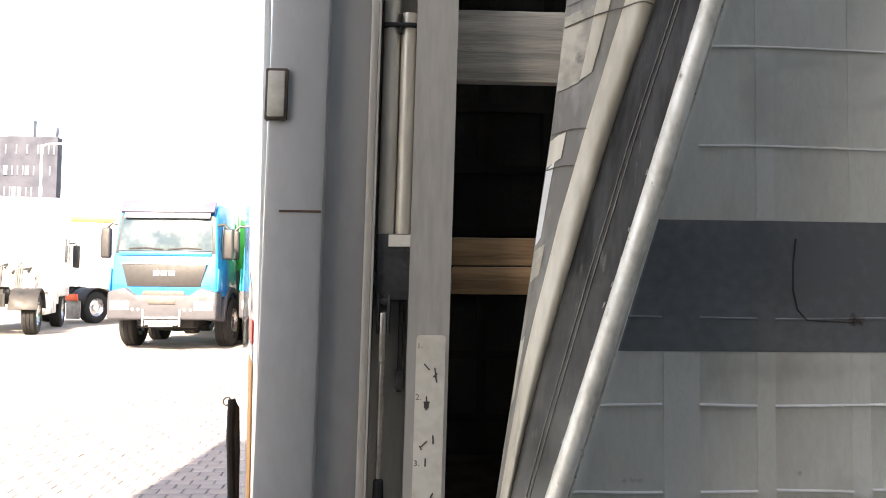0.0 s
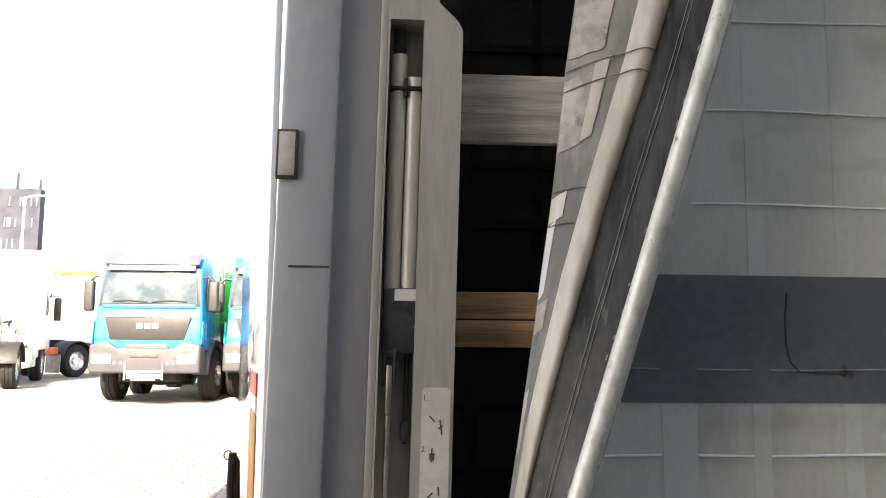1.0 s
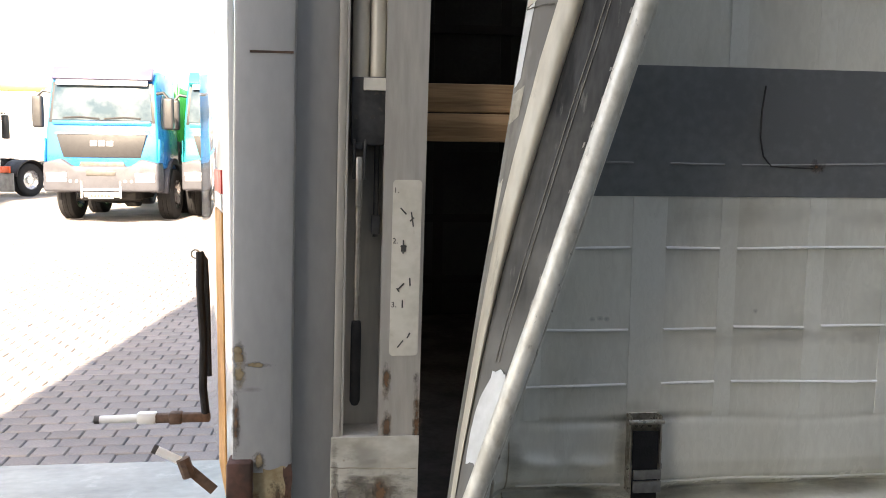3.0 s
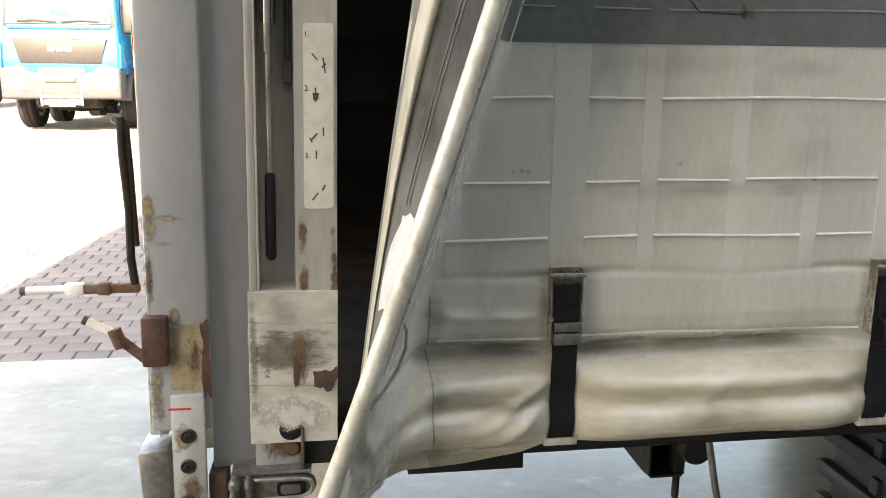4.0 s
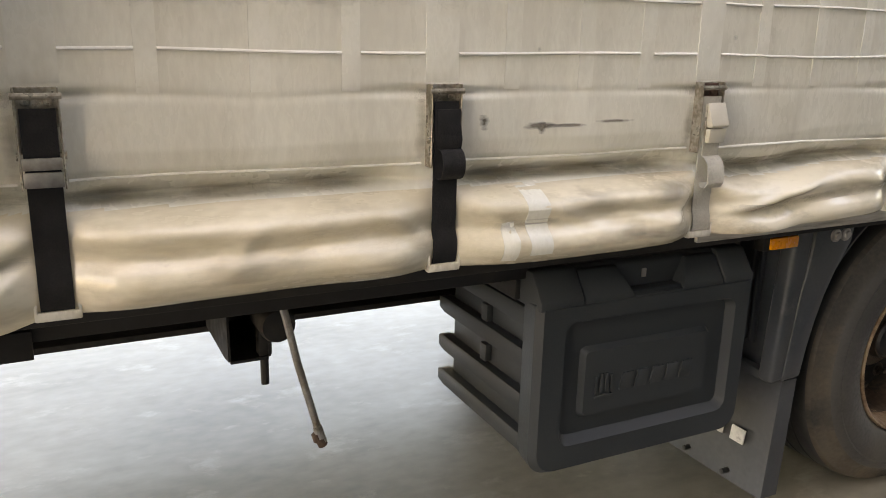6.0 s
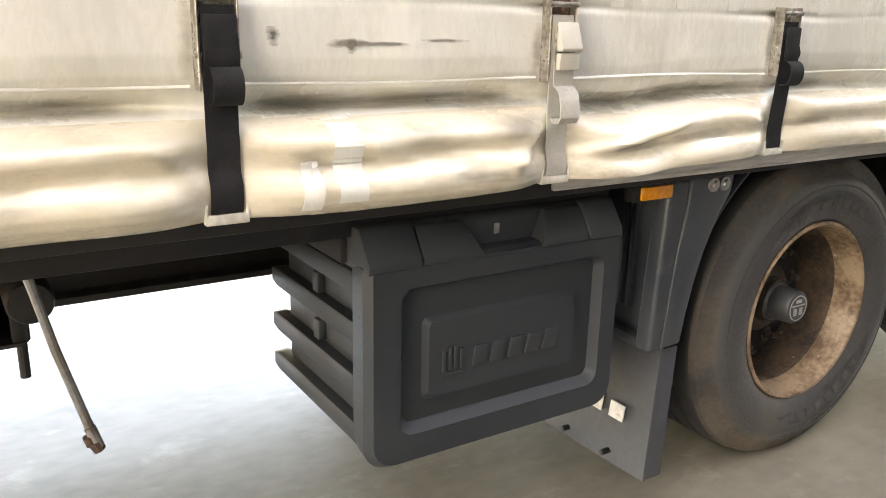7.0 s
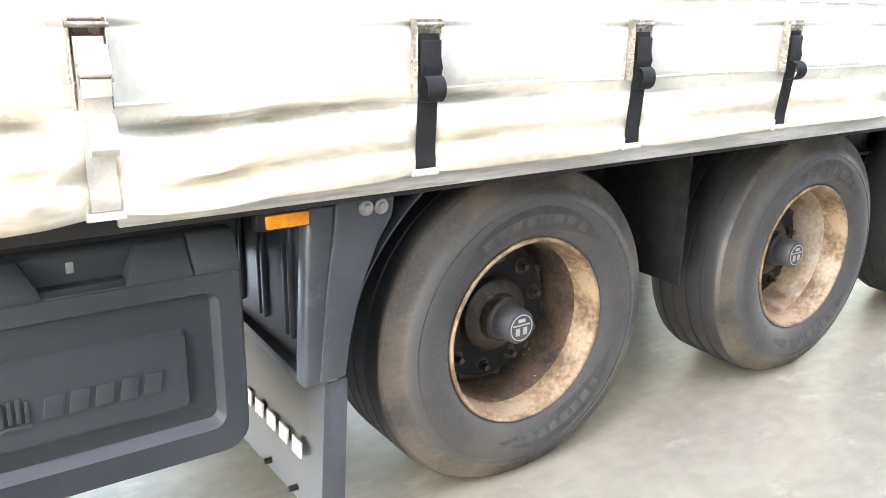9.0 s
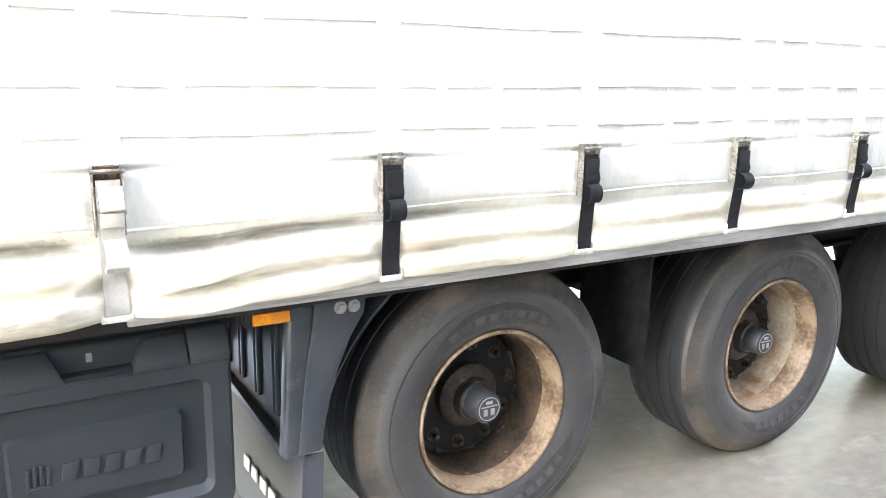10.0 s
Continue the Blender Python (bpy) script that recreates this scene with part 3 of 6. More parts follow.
def curtain_y(x, z):
    """How far the hanging curtain stands out (minus: towards the aisle)."""
    strength = float(np.interp(x, [0.8, 1.2, 2.3, 2.8, 4, 6], [0.9, 1.0, 1.0, 0.75, 0.38, 0.3]))
    wander = sway(x)
    zz = z + wander
    y = 1.5 * profile(zz) * strength
    p = pinch(x)
    if z < 1.26:
        y = y * (1 - 0.75 * p)
    y += 0.006 * noise.noise((x * 3.0, z * 2.2, 1.7)) + 0.003 * noise.noise((x * 11, z * 9, 4.2)) + 0.001 * noise.noise((x * 34, z * 12, 1.2))
    low = 1 - smoothstep(1.0, 1.25, z)
    y += 0.012 * low * (1 - p) * noise.noise((x * 6.5 + z * 5.0, z * 7.0, 9.0))
    if 0.78 < x < 3 and z < 1.2:
        y += wrinkle(x, z)
    # swings out to the tension tube at its rear edge
    px = pole_x(z)
    t = 1 - smoothstep(px, px + 0.10 + 0.10 * (1 - smoothstep(0.98, 1.2, z)), x)
    d = min(abs(x - s) for s in STRAPS)
    y += 0.008 * math.exp(-((z - 1.251 - 0.01 * noise.noise((x * 4, 0, 5))) / 0.008) ** 2) * (0.1 + 0.9 * math.exp(-(d / 0.15) ** 2))
    crump = (0.03 * noise.noise((x * 16, z * 7, 2.0)) + 0.018 * (0.4 - abs(noise.noise((x * 24 + z * 9, z * 13 - x * 6, 8.0)))) + 0.012 * noise.noise((x * 40, z * 22, 5.0))) * (1 - smoothstep(1.0, 1.25, z)) * t
    return y * (1 - t) + (pole_y(z) + 0.012) * t + crump


def build_curtain():
    zs = spread(0.0, 1.0, 1 / 230)
    us = spread(0, 0.25, 0.0125)[:-1] + spread(0.25, 5.6, 0.02)[:-1] + spread(5.6, 13.2, 0.1)

    def z_of(v, lo):
        return lo + (1.35 - lo) * v / 0.6 if v < 0.6 else 1.35 + (ROOF - 0.12 - 1.35) * (v - 0.6) / 0.4

    def f(u, v):
        z0 = z_of(v, 0.92)
        x = pole_x(z0) + u * (13.75 - pole_x(z0)) / 13.2
        z = z_of(v, bottom_z(x))
        return (x, curtain_y(x, z), z)
    bm = sheet(us, zs, f, 0.003, (-0.7, 0.7, 0))
    for face in bm.faces:
        c = face.calc_center_median()
        if c.z < 1.074 - sway(c.x):
            face.material_index = 1
    return part("curtain", bm, [M_CURTAIN, M_HEM], trailer, "stained warm-grey PVC side curtain bulging along its lower hem", smooth=1.2)


def on_curtain(x0, x1, z0, z1, out=0.0012, dx=0.02, dz=0.02, thick=0.004, shape=None):
    """A strip lying on the curtain."""
    us, vs = spread(x0, x1, dx), spread(z0, z1, dz)

    def f(u, v):
        if shape:
            u, v = shape(u, v)
        return (u, curtain_y(u, v) - out, v)
    return sheet(us, vs, f, thick)


curtain = build_curtain()
# dark stripe, starting behind the tension tube
stripe = part("stripe", sheet(spread(0, 0.12, 0.003)[:-1] + spread(0.12, 1, 1 / 110), spread(1.679, 1.917, 0.02), lambda u, z: ((x := pole_x(z) + 0.01 + u * (3.3 - pole_x(z))), curtain_y(x, z) - 0.0015, z), 0.003, (-0.7, 0.7, 0)), M_STRIPE, curtain, "dark grey printed stripe")

BANDS = []
for a, b in zip(STRAPS, STRAPS[1:]):
    BANDS.append((a - 0.032, a + 0.034))
    for k in (0.235, 0.50, 0.735):
        if a < 5.3:
            BANDS.append((a + k * (b - a) - 0.016, a + k * (b - a) + 0.018))
BANDS.insert(0, (0.80, 0.83))
for a, b in BANDS:
    top = 3.7
    low = 1.256
    if b < 1.35:        # stays clear of the slanting tube
        top = float(np.interp(a, [0.7, 0.98, 1.2, 1.5], [1.25, 1.85, 2.5, 3.7]))
    pieces = [(low, min(top, 1.677))] + ([(1.919, top)] if top > 2 else [])
    for z0, z1 in pieces:
        part("webbing", on_curtain(a, b, z0, z1, 0.0013, 0.011, 0.02), M_BAND, curtain)
rng = random.Random(11)
for z in (1.124, 1.323, 1.43, 1.582, 1.741, 2.052, 2.236, 2.42, 2.62):
    x = max(pole_x(z) + 0.09, 0.79)
    gaps = [(a, b) for a, b in BANDS if b - a > 0.05 or (z != 1.124 and rng.random() < 0.3)]
    cuts = sorted(g for g in gaps if g[1] > x)
    for a, b in cuts + [(6.2, 6.3)]:
        wide = b - a > 0.05
        if a > 6.3:
            break
        if a - x > 0.03:
            ph = rng.uniform(0, 6)
            us = spread(x, a - (0.004 if wide else 0.0), 0.01)

            def ridge(u, k, ph=ph, z=z):
                zz = z + 0.0022 * math.sin(u * 9 + ph)
                d, o = ((-0.003, -0.001), (-0.0012, 1.0), (0.0006, 0.85), (0.0028, -0.001))[k]
                o = o if o < 0 else o * (0.0042 if z < 1.7 else 0.0022) * (0.7 + 0.5 * noise.noise((u * 7, z * 9, 2)))
                return (u, curtain_y(u, zz) - 0.0016 - o, zz + d)
            seg = sheet(us, [0, 1, 2, 3], ridge)
            part("weld_seam", seg, M_SEAMD if z == 1.741 else M_WELD if z < 1.7 else M_BAND, curtain)
        x = b

# the cut in the stripe: a fine dark slit and a slightly lifted corner
slit = [(1.243, 1.885), (1.238, 1.84), (1.238, 1.79), (1.246, 1.755), (1.262, 1.737), (1.30, 1.735), (1.352, 1.734)]
part("cut", tube([(x, curtain_y(x, z) - 0.0022, z) for x, z in slit], 0.0017, 6), M_INK, curtain)
part("rust_stain", on_curtain(1.335, 1.372, 1.722, 1.752, 0.0035, 0.008, 0.008, 0.0), D_RUST, curtain)
for x0, x1, z0, z1 in ((1.87, 1.95, 1.178, 1.192), (1.91, 2.03, 1.180, 1.188), (2.04, 2.14, 1.186, 1.195), (1.77, 1.795, 1.18, 1.21), (1.905, 1.925, 1.165, 1.195)):
    part("scratch", on_curtain(x0, x1, z0, z1, 0.0025, 0.006, 0.004, 0.0), D_GRIME, curtain)
for x0, x1, z0, z1 in ((1.9, 2.3, 0.94, 0.99), (2.06, 2.2, 0.945, 0.985), (1.2, 1.45, 0.95, 1.0), (1.93, 2.12, 1.0, 1.06), (2.15, 2.3, 1.02, 1.07)):
    part("dirt_shade_mark", on_curtain(x0, x1, z0, z1, 0.002, 0.01, 0.006, 0.0), D_FAINT, curtain)
for x0, x1, z0, z1 in ((1.855, 1.905, 0.945, 1.07), (1.80, 1.83, 0.935, 1.01)):
    part("repair_patch", on_curtain(x0, x1, z0, z1, 0.0016, 0.01, 0.01, 0.004), M_BAND, curtain, "pale welded repair patch")
part("hem", on_curtain(0.7705, 0.7735, 0.885, 1.235, 0.0010, 0.0022, 0.006, 0.004, lambda u, v: (u + 0.0025 * noise.noise((v * 14, 0.3, 0)), v)), M_PATCH, curtain, "dirty stitched hem line")
for z0, z1 in ((1.10, 1.24), (0.98, 1.08), (0.86, 1.0)):
    part("dirt_shade_mark", on_curtain(0.755, 0.81, z0, z1, 0.003, 0.006, 0.01, 0.0), D_FAINT, curtain)
for s in STRAPS[:5]:
    # faint dirt beside each tensioner; the level strip paints in a crease's shadow
    part("dirt_shade_mark", on_curtain(s - 0.09, s + 0.09, 1.235, 1.268, 0.0022, 0.01, 0.005, 0.0), D_FAINT, curtain)
    part("dirt_shade_mark", on_curtain(s - 0.055, s - 0.02, 1.10, 1.26, 0.0024, 0.006, 0.008, 0.0), D_FAINT, curtain)

# dirt in the crease above the hem roll, darkened to paint in its shade
rng = random.Random(41)
x = 0.82
while x < 3.0:
    w = rng.uniform(0.12, 0.34)
    if min(abs(x + w / 2 - s) for s in STRAPS) > 0.03:
        d = rng.uniform(-0.004, 0.004)
        part("dirt_shade_mark", on_curtain(x, x + w, 1.074 + d, 1.112 + d, 0.0022, 0.01, 0.004, 0.0, lambda u, v: (u, v - sway(u))), D_CREASE, curtain)
        if rng.random() < 0.6:
            part("dirt_shade_mark", on_curtain(x, x + w, 0.995 + d, 1.018 + d, 0.0022, 0.01, 0.004, 0.0, lambda u, v: (u, v - sway(u))), D_FAINT, curtain)
    x += w * 0.7

rng = random.Random(23)
for k in range(56):
    x, z = rng.uniform(0.95, 2.6), rng.uniform(1.28, 2.5)
    w, h = (rng.uniform(0.2, 0.6), rng.uniform(0.03, 0.07)) if k % 2 else (rng.uniform(0.06, 0.16), rng.uniform(0.08, 0.25))
    if x > pole_x(z) + 0.12 and not 1.62 < z < 1.93:
        part("dirt_shade_mark", on_curtain(x, x + w, z, z + h, 0.0026, 0.02, 0.02, 0.0), D_HAZE, curtain)
for x, z in ((1.246, 1.461), (1.52, 1.43), (2.02, 1.52), (0.925, 1.449), (0.94, 1.45), (0.953, 1.449), (1.9, 1.33), (2.4, 1.36)):
    part("speck", on_curtain(x - 0.007, x + 0.007, z - 0.006, z + 0.006, 0.003, 0.004, 0.004, 0.0), D_FAINT, curtain)

# thin dark strips that paint the shaded edge of the hem crease
for x0, x1, z0 in ((3.2, 3.6, 1.035), (3.7, 4.2, 1.04), (4.0, 4.26, 1.045), (4.35, 4.9, 1.045), (4.6, 4.92, 1.04), (5.0, 5.5, 1.045)):
    part("dirt_shade_mark", on_curtain(x0, x1, z0 + 0.004, z0 + 0.018, 0.0026, 0.02, 0.006, 0.0), D_FAINT, curtain)

# rear edge of the curtain, folded round the tension tube
FOLD_L = ([1.04, 1.10, 1.264, 1.46, 1.743, 2.053, 2.275, 2.7, 3.8], [0.618, 0.636, 0.658, 0.686, 0.729, 0.773, 0.798, 0.86, 1.0])
FOLD_A = ([1.04, 1.10, 1.264, 1.46, 1.65, 1.743, 1.9, 2.04, 2.17, 2.275, 2.7, 3.8], [0.619, 0.637, 0.659, 0.687, 0.718, 0.739, 0.778, 0.817, 0.856, 0.888, 0.99, 1.22])
FOLD_B = ([1.04, 1.10, 1.264, 1.39, 1.455, 1.565, 1.673, 1.826, 2.015, 2.128, 2.255, 2.7, 3.8], [0.622, 0.640, 0.665, 0.687, 0.699, 0.722, 0.750, 0.793, 0.848, 0.885, 0.928, 1.06, 1.34])


def fold_at(u, z):
    """A point of the fold: 0 its free edge, 1 and 2 the borders of the cream strip, 3 the tube."""
    xs = [float(np.interp(z, *FOLD_L)), float(np.interp(z, *FOLD_A)), float(np.interp(z, *FOLD_B)), pole_x(z)]
    back = pole_y(z) + 0.238
    ys = [-0.118, -0.150 + back, -0.170 + back, -0.240 + back]
    swell = [0.006, 0.014, 0.004]
    k = min(2, int(u))
    f = u - k
    x = xs[k] + (xs[k + 1] - xs[k]) * f
    y = ys[k] + (ys[k + 1] - ys[k]) * f - swell[k] * math.sin(math.pi * f)
    return x, y + 0.004 * noise.noise((x * 20, z * 6, 3)) + 0.0025 * noise.noise((x * 60, z * 14, 7)), z


def fold_piece(name, k, m, label):
    return part(name, sheet(spread(k, k + 1, 0.125), spread(1.05, 3.7, 0.025), lambda u, z: fold_at(min(u, k + 0.9999), z), 0.006), m, curtain, label, smooth=1.2)


fold_piece("fold_edge", 0, M_FOLD, "patched grey outer edge of the folded curtain")
fold_piece("fold_cream", 1, M_CREAM, "cream strip of the folded curtain edge")
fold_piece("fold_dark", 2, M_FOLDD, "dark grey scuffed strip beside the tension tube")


def on_fold(u0, u1, z0, z1, tilt=0.0, ragged=0.0, out=0.004, thick=0.003):
    """A patch lying on the fold, its sides following the folds."""
    def f(u, v):
        w = u0 + (u1 - u0) * u
        z = z0 + (z1 - z0) * v + tilt * u + ragged * noise.noise((u * 5, v * 7, z0 * 9))
        w += ragged * 3 * noise.noise((v * 6, u * 2, z0 * 5)) * (u > 0.5)
        x, y, z = fold_at(max(0.0, min(2.9, w)), z)
        return x, y - out, z
    return sheet(spread(0, 1, 0.125), spread(0, 1, 0.08), f, thick)


for u0, u1, z0, z1, m in ((0.02, 0.60, 2.285, 2.40, M_PATCH), (0.0, 0.50, 2.115, 2.245, M_PATCH), (0.50, 0.74, 2.13, 2.27, M_CREAM), (0.0, 0.42, 1.99, 2.035, M_CREAM), (0.0, 0.22, 1.86, 1.985, M_WHITEP), (0.0, 0.5, 1.80, 1.85, M_PATCH), (0.0, 0.3, 1.60, 1.70, M_CREAM)):
    part("repair_patch", on_fold(u0, u1, z0, z1, 0.012, 0.0035, 0.0025, 0.002), m, curtain, "stitched-on repair patch, dirty")
# stitched cross seams of the folded edge
for u0, u1, z, dz in ((0.0, 1.98, 2.262, 0.022), (0.0, 1.98, 2.225, 0.022), (0.0, 1.0, 2.045, 0.004), (0.0, 0.9, 1.985, 0.004), (0.5, 0.98, 2.40, 0.004)):
    pts = [fold_at(u0 + (u1 - u0) * k / 14, z + dz * math.sin(math.pi * k / 14 * 0.7)) for k in range(15)]
    part("stitch_seam", tube([(x, y - 0.0045, q) for x, y, q in pts], 0.0011, 6), M_STITCH, curtain)
rng = random.Random(31)
for k in range(70):
    z = 1.42 + 0.98 * rng.random()
    u = 2.78 + 0.14 * rng.random()
    h = rng.uniform(0.004, 0.014)
    part("scuff", on_fold(u, u + rng.uniform(0.015, 0.05), z, z + h, 0.0, 0.003, 0.0018, 0.001), M_FOLD, curtain)
# a long welt running down the dark strip
for u in (2.36, 2.44):
    pts = [fold_at(u + 0.02 * noise.noise((k * 0.3, u, 0)), 1.42 + 0.05 * k) for k in range(20)]
    part("welt", tube([(x, y - 0.002, z) for x, y, z in pts], 0.0008, 5), M_FOLD, curtain)


def torn(u, v):
    z = 1.245 + 0.155 * v
    w = math.sin(math.pi * min(1, 0.2 + 0.72 * v)) ** 0.6
    x, y, z = fold_at(2.0 + max(0.0, min(0.9, 0.46 + 0.08 * v + (u - 0.5) * 0.78 * w)), z + 0.01 * math.sin(3 * u) + 0.006 * noise.noise((u * 7, v * 2, 1)))
    return x, y - 0.008 - 0.005 * noise.noise((u * 3, v * 6, 0.5)), z


part("torn_patch", sheet(spread(0, 1, 0.1), spread(0, 1, 0.05), torn, 0.003), M_WHITEP, curtain, "torn white repair patch")
part("torn_strip", sheet(spread(0, 1, 0.25), spread(0, 1, 0.1), lambda u, v: (lambda p: (p[0], p[1] - 0.007, p[2]))(fold_at(2.42 + 0.16 * (u - 0.5) * (1 - 0.55 * v) - 0.06 * v, 1.385 + 0.02 * v)), 0.002), M_WHITEP, curtain)
zs = spread(0.60, 3.7, 0.08)
part("tension_tube", tube([(pole_x(z), pole_y(z) - 0.012, z) for z in zs], 0.0155, 24), M_POLE, trailer, "scuffed aluminium curtain tension tube, slanting out of its seat")
part("edge_piping", tube([(pole_x(z) + 0.022, pole_y(z) + 0.004, z) for z in spread(1.15, 3.7, 0.06)], 0.0035, 8), M_POLE, curtain, "bright piping beside the tube")
knot = [(0.604, -0.262, 0.905), (0.610, -0.268, 0.885), (0.622, -0.27, 0.874)] + [(0.640 + 0.019 * math.cos(a), -0.266, 0.869 + 0.010 * math.sin(a) - 0.006 * math.cos(a)) for a in [3.1 + 0.5 * k for k in range(13)]]
part("tie", tube(knot, 0.0036, 8), M_STRAP, curtain, "black rubber tie")
part("tie_knot", join(box(0.600, 0.622, -0.277, -0.262, 0.872, 0.892, 0.005)), M_STRAP, curtain)
part("loop", tube([(0.684, -0.235, 1.25), (0.702, -0.20, 1.235), (0.714, -0.165, 1.205), (0.712, -0.158, 1.17), (0.698, -0.17, 1.14), (0.672, -0.205, 1.115), (0.648, -0.235, 1.10)], 0.003, 10), M_PATCH, curtain, "grey webbing loop round the tube")
def corner(u, v):
    """The limp lower corner of the curtain, hanging beside the tube in soft folds."""
    z = 0.888 - 0.01 * math.sin(3 * u) + v * (0.235 - 0.05 * u)
    x = pole_x(z) + 0.006 + u * (0.125 - 0.03 * v)
    y = curtain_y(x, z) - 0.003 - 0.022 * math.sin(math.pi * u) * math.sin(math.pi * min(1, 0.35 + 0.65 * v)) - 0.03 * abs(noise.noise((u * 5 + v * 1.5, v * 1.6, 4))) * (1 - v) - 0.004 * noise.noise((u * 12, v * 9, 3))
    return (x, y, z)


part("corner_flap", sheet(spread(0, 1, 0.03), spread(0, 1, 0.03), corner, 0.004), M_LIMP, trailer, "loose crumpled grey lower corner of the curtain")
part("rear_board", prism([(0.40, 0.86), (0.70, 0.86), (0.70, 0.50), (0.59, 0.392), (0.40, 0.392)], "y", 0.587, 0.595, 0.002), M_PLATE, trailer, "plain beige plate under the trailer's rear end")

# ---------------------------------------------------------------- rear corner post


def post_prism(poly, z0, z1, m, name, label="", bevel=0.004):
    """A vertical profile, leaning as the post does."""
    bm = prism(poly, "z", z0, z1, bevel)
    for v in bm.verts:
        v.co.x = lean(v.co.x, v.co.z)
    return part(name, bm, m, trailer, label)


post_prism([(0.272, -0.01), (0.378, -0.01), (0.378, 0.03), (0.272, 0.12)], 0.975, ROOF, M_POST, "rear_post", "grey-painted rear corner post with rusty foot", 0.008)
post_prism([(0.376, 0.012), (0.452, 0.035), (0.452, 0.16), (0.376, 0.16)], 0.885, ROOF, M_POST, "post_recess", "recessed grey face of the rear post")
post_prism([(0.452, -0.012), (0.466, -0.012), (0.466, 0.06), (0.452, 0.06)], 0.955, ROOF, M_POST2, "post_lip", "bare aluminium lip of the post", 0.002)


def pillar():
    """The swing-out side pillar with its deep pocket for the curtain tensioner."""
    px0, px1, pz0, pz1 = 0.470, 0.534, 1.24, 2.395
    bms = [
        prism([(0.466, 0.957), (0.608, 0.957), (0.608, pz0), (0.466, pz0)], "y", -0.014, 0.10, 0.003),
        prism([(0.466, pz0), (px0, pz0), (px0, pz1), (0.466, pz1)], "y", -0.014, 0.10),
        prism([(px1, pz0), (0.608, pz0), (0.608, 2.376), (0.598, 2.395), (px1, 2.395)], "y", -0.014, 0.10),
        prism([(0.466, pz1), (0.598, pz1), (0.562, 2.43), (0.562, ROOF), (0.466, ROOF)], "y", -0.014, 0.10),
        prism([(px0, pz0), (px1, pz0), (px1, pz1), (px0, pz1)], "y", 0.055, 0.06),
    ]
    bm = join(*bms)
    for v in bm.verts:
        v.co.x = lean(v.co.x, v.co.z)
    return part("side_pillar", bm, M_POST2, trailer, "brushed aluminium side pillar with a deep tensioner pocket", 0.3)


side_pillar = pillar()


def leaning(bm):
    for v in bm.verts:
        v.co.x = lean(v.co.x, v.co.z)
    return bm


# flaking foot of the pillar, and of the post
part("pillar_foot", leaning(box(0.449, 0.609, -0.0165, -0.0115, 0.945, 1.238, 0.001, 1)), M_RUSTY, side_pillar, "flaking white paint with rust patches")


def smear(x0, x1, z0, z1, y, m, parent):
    """A stain plate lying on the post."""
    part("stain", leaning(sheet([x0, x1], [z0, z1], lambda x, z: (x, y, z))), m, parent)


def flake(x0, x1, z0, z1, y, m, parent, name="bare_patch", rag=0.012, seed=1.0, top=0.003):
    """A thin patch where the paint has come away, ragged below and beside, cleaner along its top."""
    def f(u, v):
        e = 4 * u * (1 - u)
        n = noise.noise((u * 1.9, v * 0.7, seed + 4)) + 0.35 * noise.noise((u * 4.7, v, seed + 8))
        x = x0 + (x1 - x0) * u + rag * (noise.noise((v * 2.3, u * 0.6, seed)) + 0.3 * noise.noise((v * 6.1, u, seed + 2)))
        z = z0 + (z1 - z0) * v + n * (rag * 3 * (1 - v) + top * 2 * v) - 0.8 * rag * e * (1 - v)
        return (x, y, z)
    part(name, leaning(sheet(spread(0, 1, 0.0625), spread(0, 1, 0.0625), f, 0.0006)), m, parent)


for a in ((0.270, 0.300, 1.31, 1.43, -0.0112, D_OCHRE), (0.278, 0.35, 1.366, 1.380, -0.0112, D_OCHRE), (0.285, 0.33, 1.322, 1.335, -0.0112, D_FAINT), (0.27, 0.288, 1.2, 1.34, -0.0114, D_RUST),
          (0.308, 0.335, 1.175, 1.215, -0.0112, D_OCHRE), (0.27, 0.30, 0.97, 1.12, -0.0112, D_OCHRE)):
    smear(*a, trailer)
flake(0.309, 0.374, 1.062, 1.176, -0.0104, M_OCHREP, trailer, rag=0.006, seed=2.3)
flake(0.330, 0.374, 1.080, 1.182, -0.0110, M_OCHREP, trailer, rag=0.006, seed=5.1)
smear(0.335, 0.376, 1.07, 1.185, -0.0119, D_RUST, trailer)
flake(0.366, 0.3785, 1.048, 1.190, -0.0114, M_REDRUST, trailer, "rust_patch", rag=0.006, seed=3.7, top=0.006)
for a in ((0.455, 0.606, 1.07, 1.18, -0.0175, D_GRIME), (0.455, 0.53, 1.075, 1.18, -0.0179, D_GRIME), (0.525, 0.56, 1.04, 1.2, -0.0185, D_RUST), (0.467, 0.55, 1.15, 1.24, -0.0182, D_FAINT),
          (0.45, 0.606, 0.955, 1.05, -0.0178, D_WHITE), (0.538, 0.560, 1.22, 1.29, -0.0148, D_RUST), (0.538, 0.556, 1.30, 1.38, -0.0148, D_RUST), (0.596, 0.611, 1.08, 1.40, -0.0148, D_RUST), (0.45, 0.465, 1.0, 1.25, -0.0180, D_GRIME)):
    smear(*a, side_pillar)
for z in (1.182, 1.062):
    part("scored_line", leaning(tube([(0.449 + 0.0157 * k, -0.0166, z - 0.0006 * k + 0.002 * noise.noise((k * 0.8, z, 2))) for k in range(11)], 0.0011, 5)), M_PATCH, side_pillar)
flake(0.566, 0.606, 1.056, 1.092, -0.0191, M_REDRUST, side_pillar, "rust_patch", rag=0.006, seed=1.9, top=0.007)
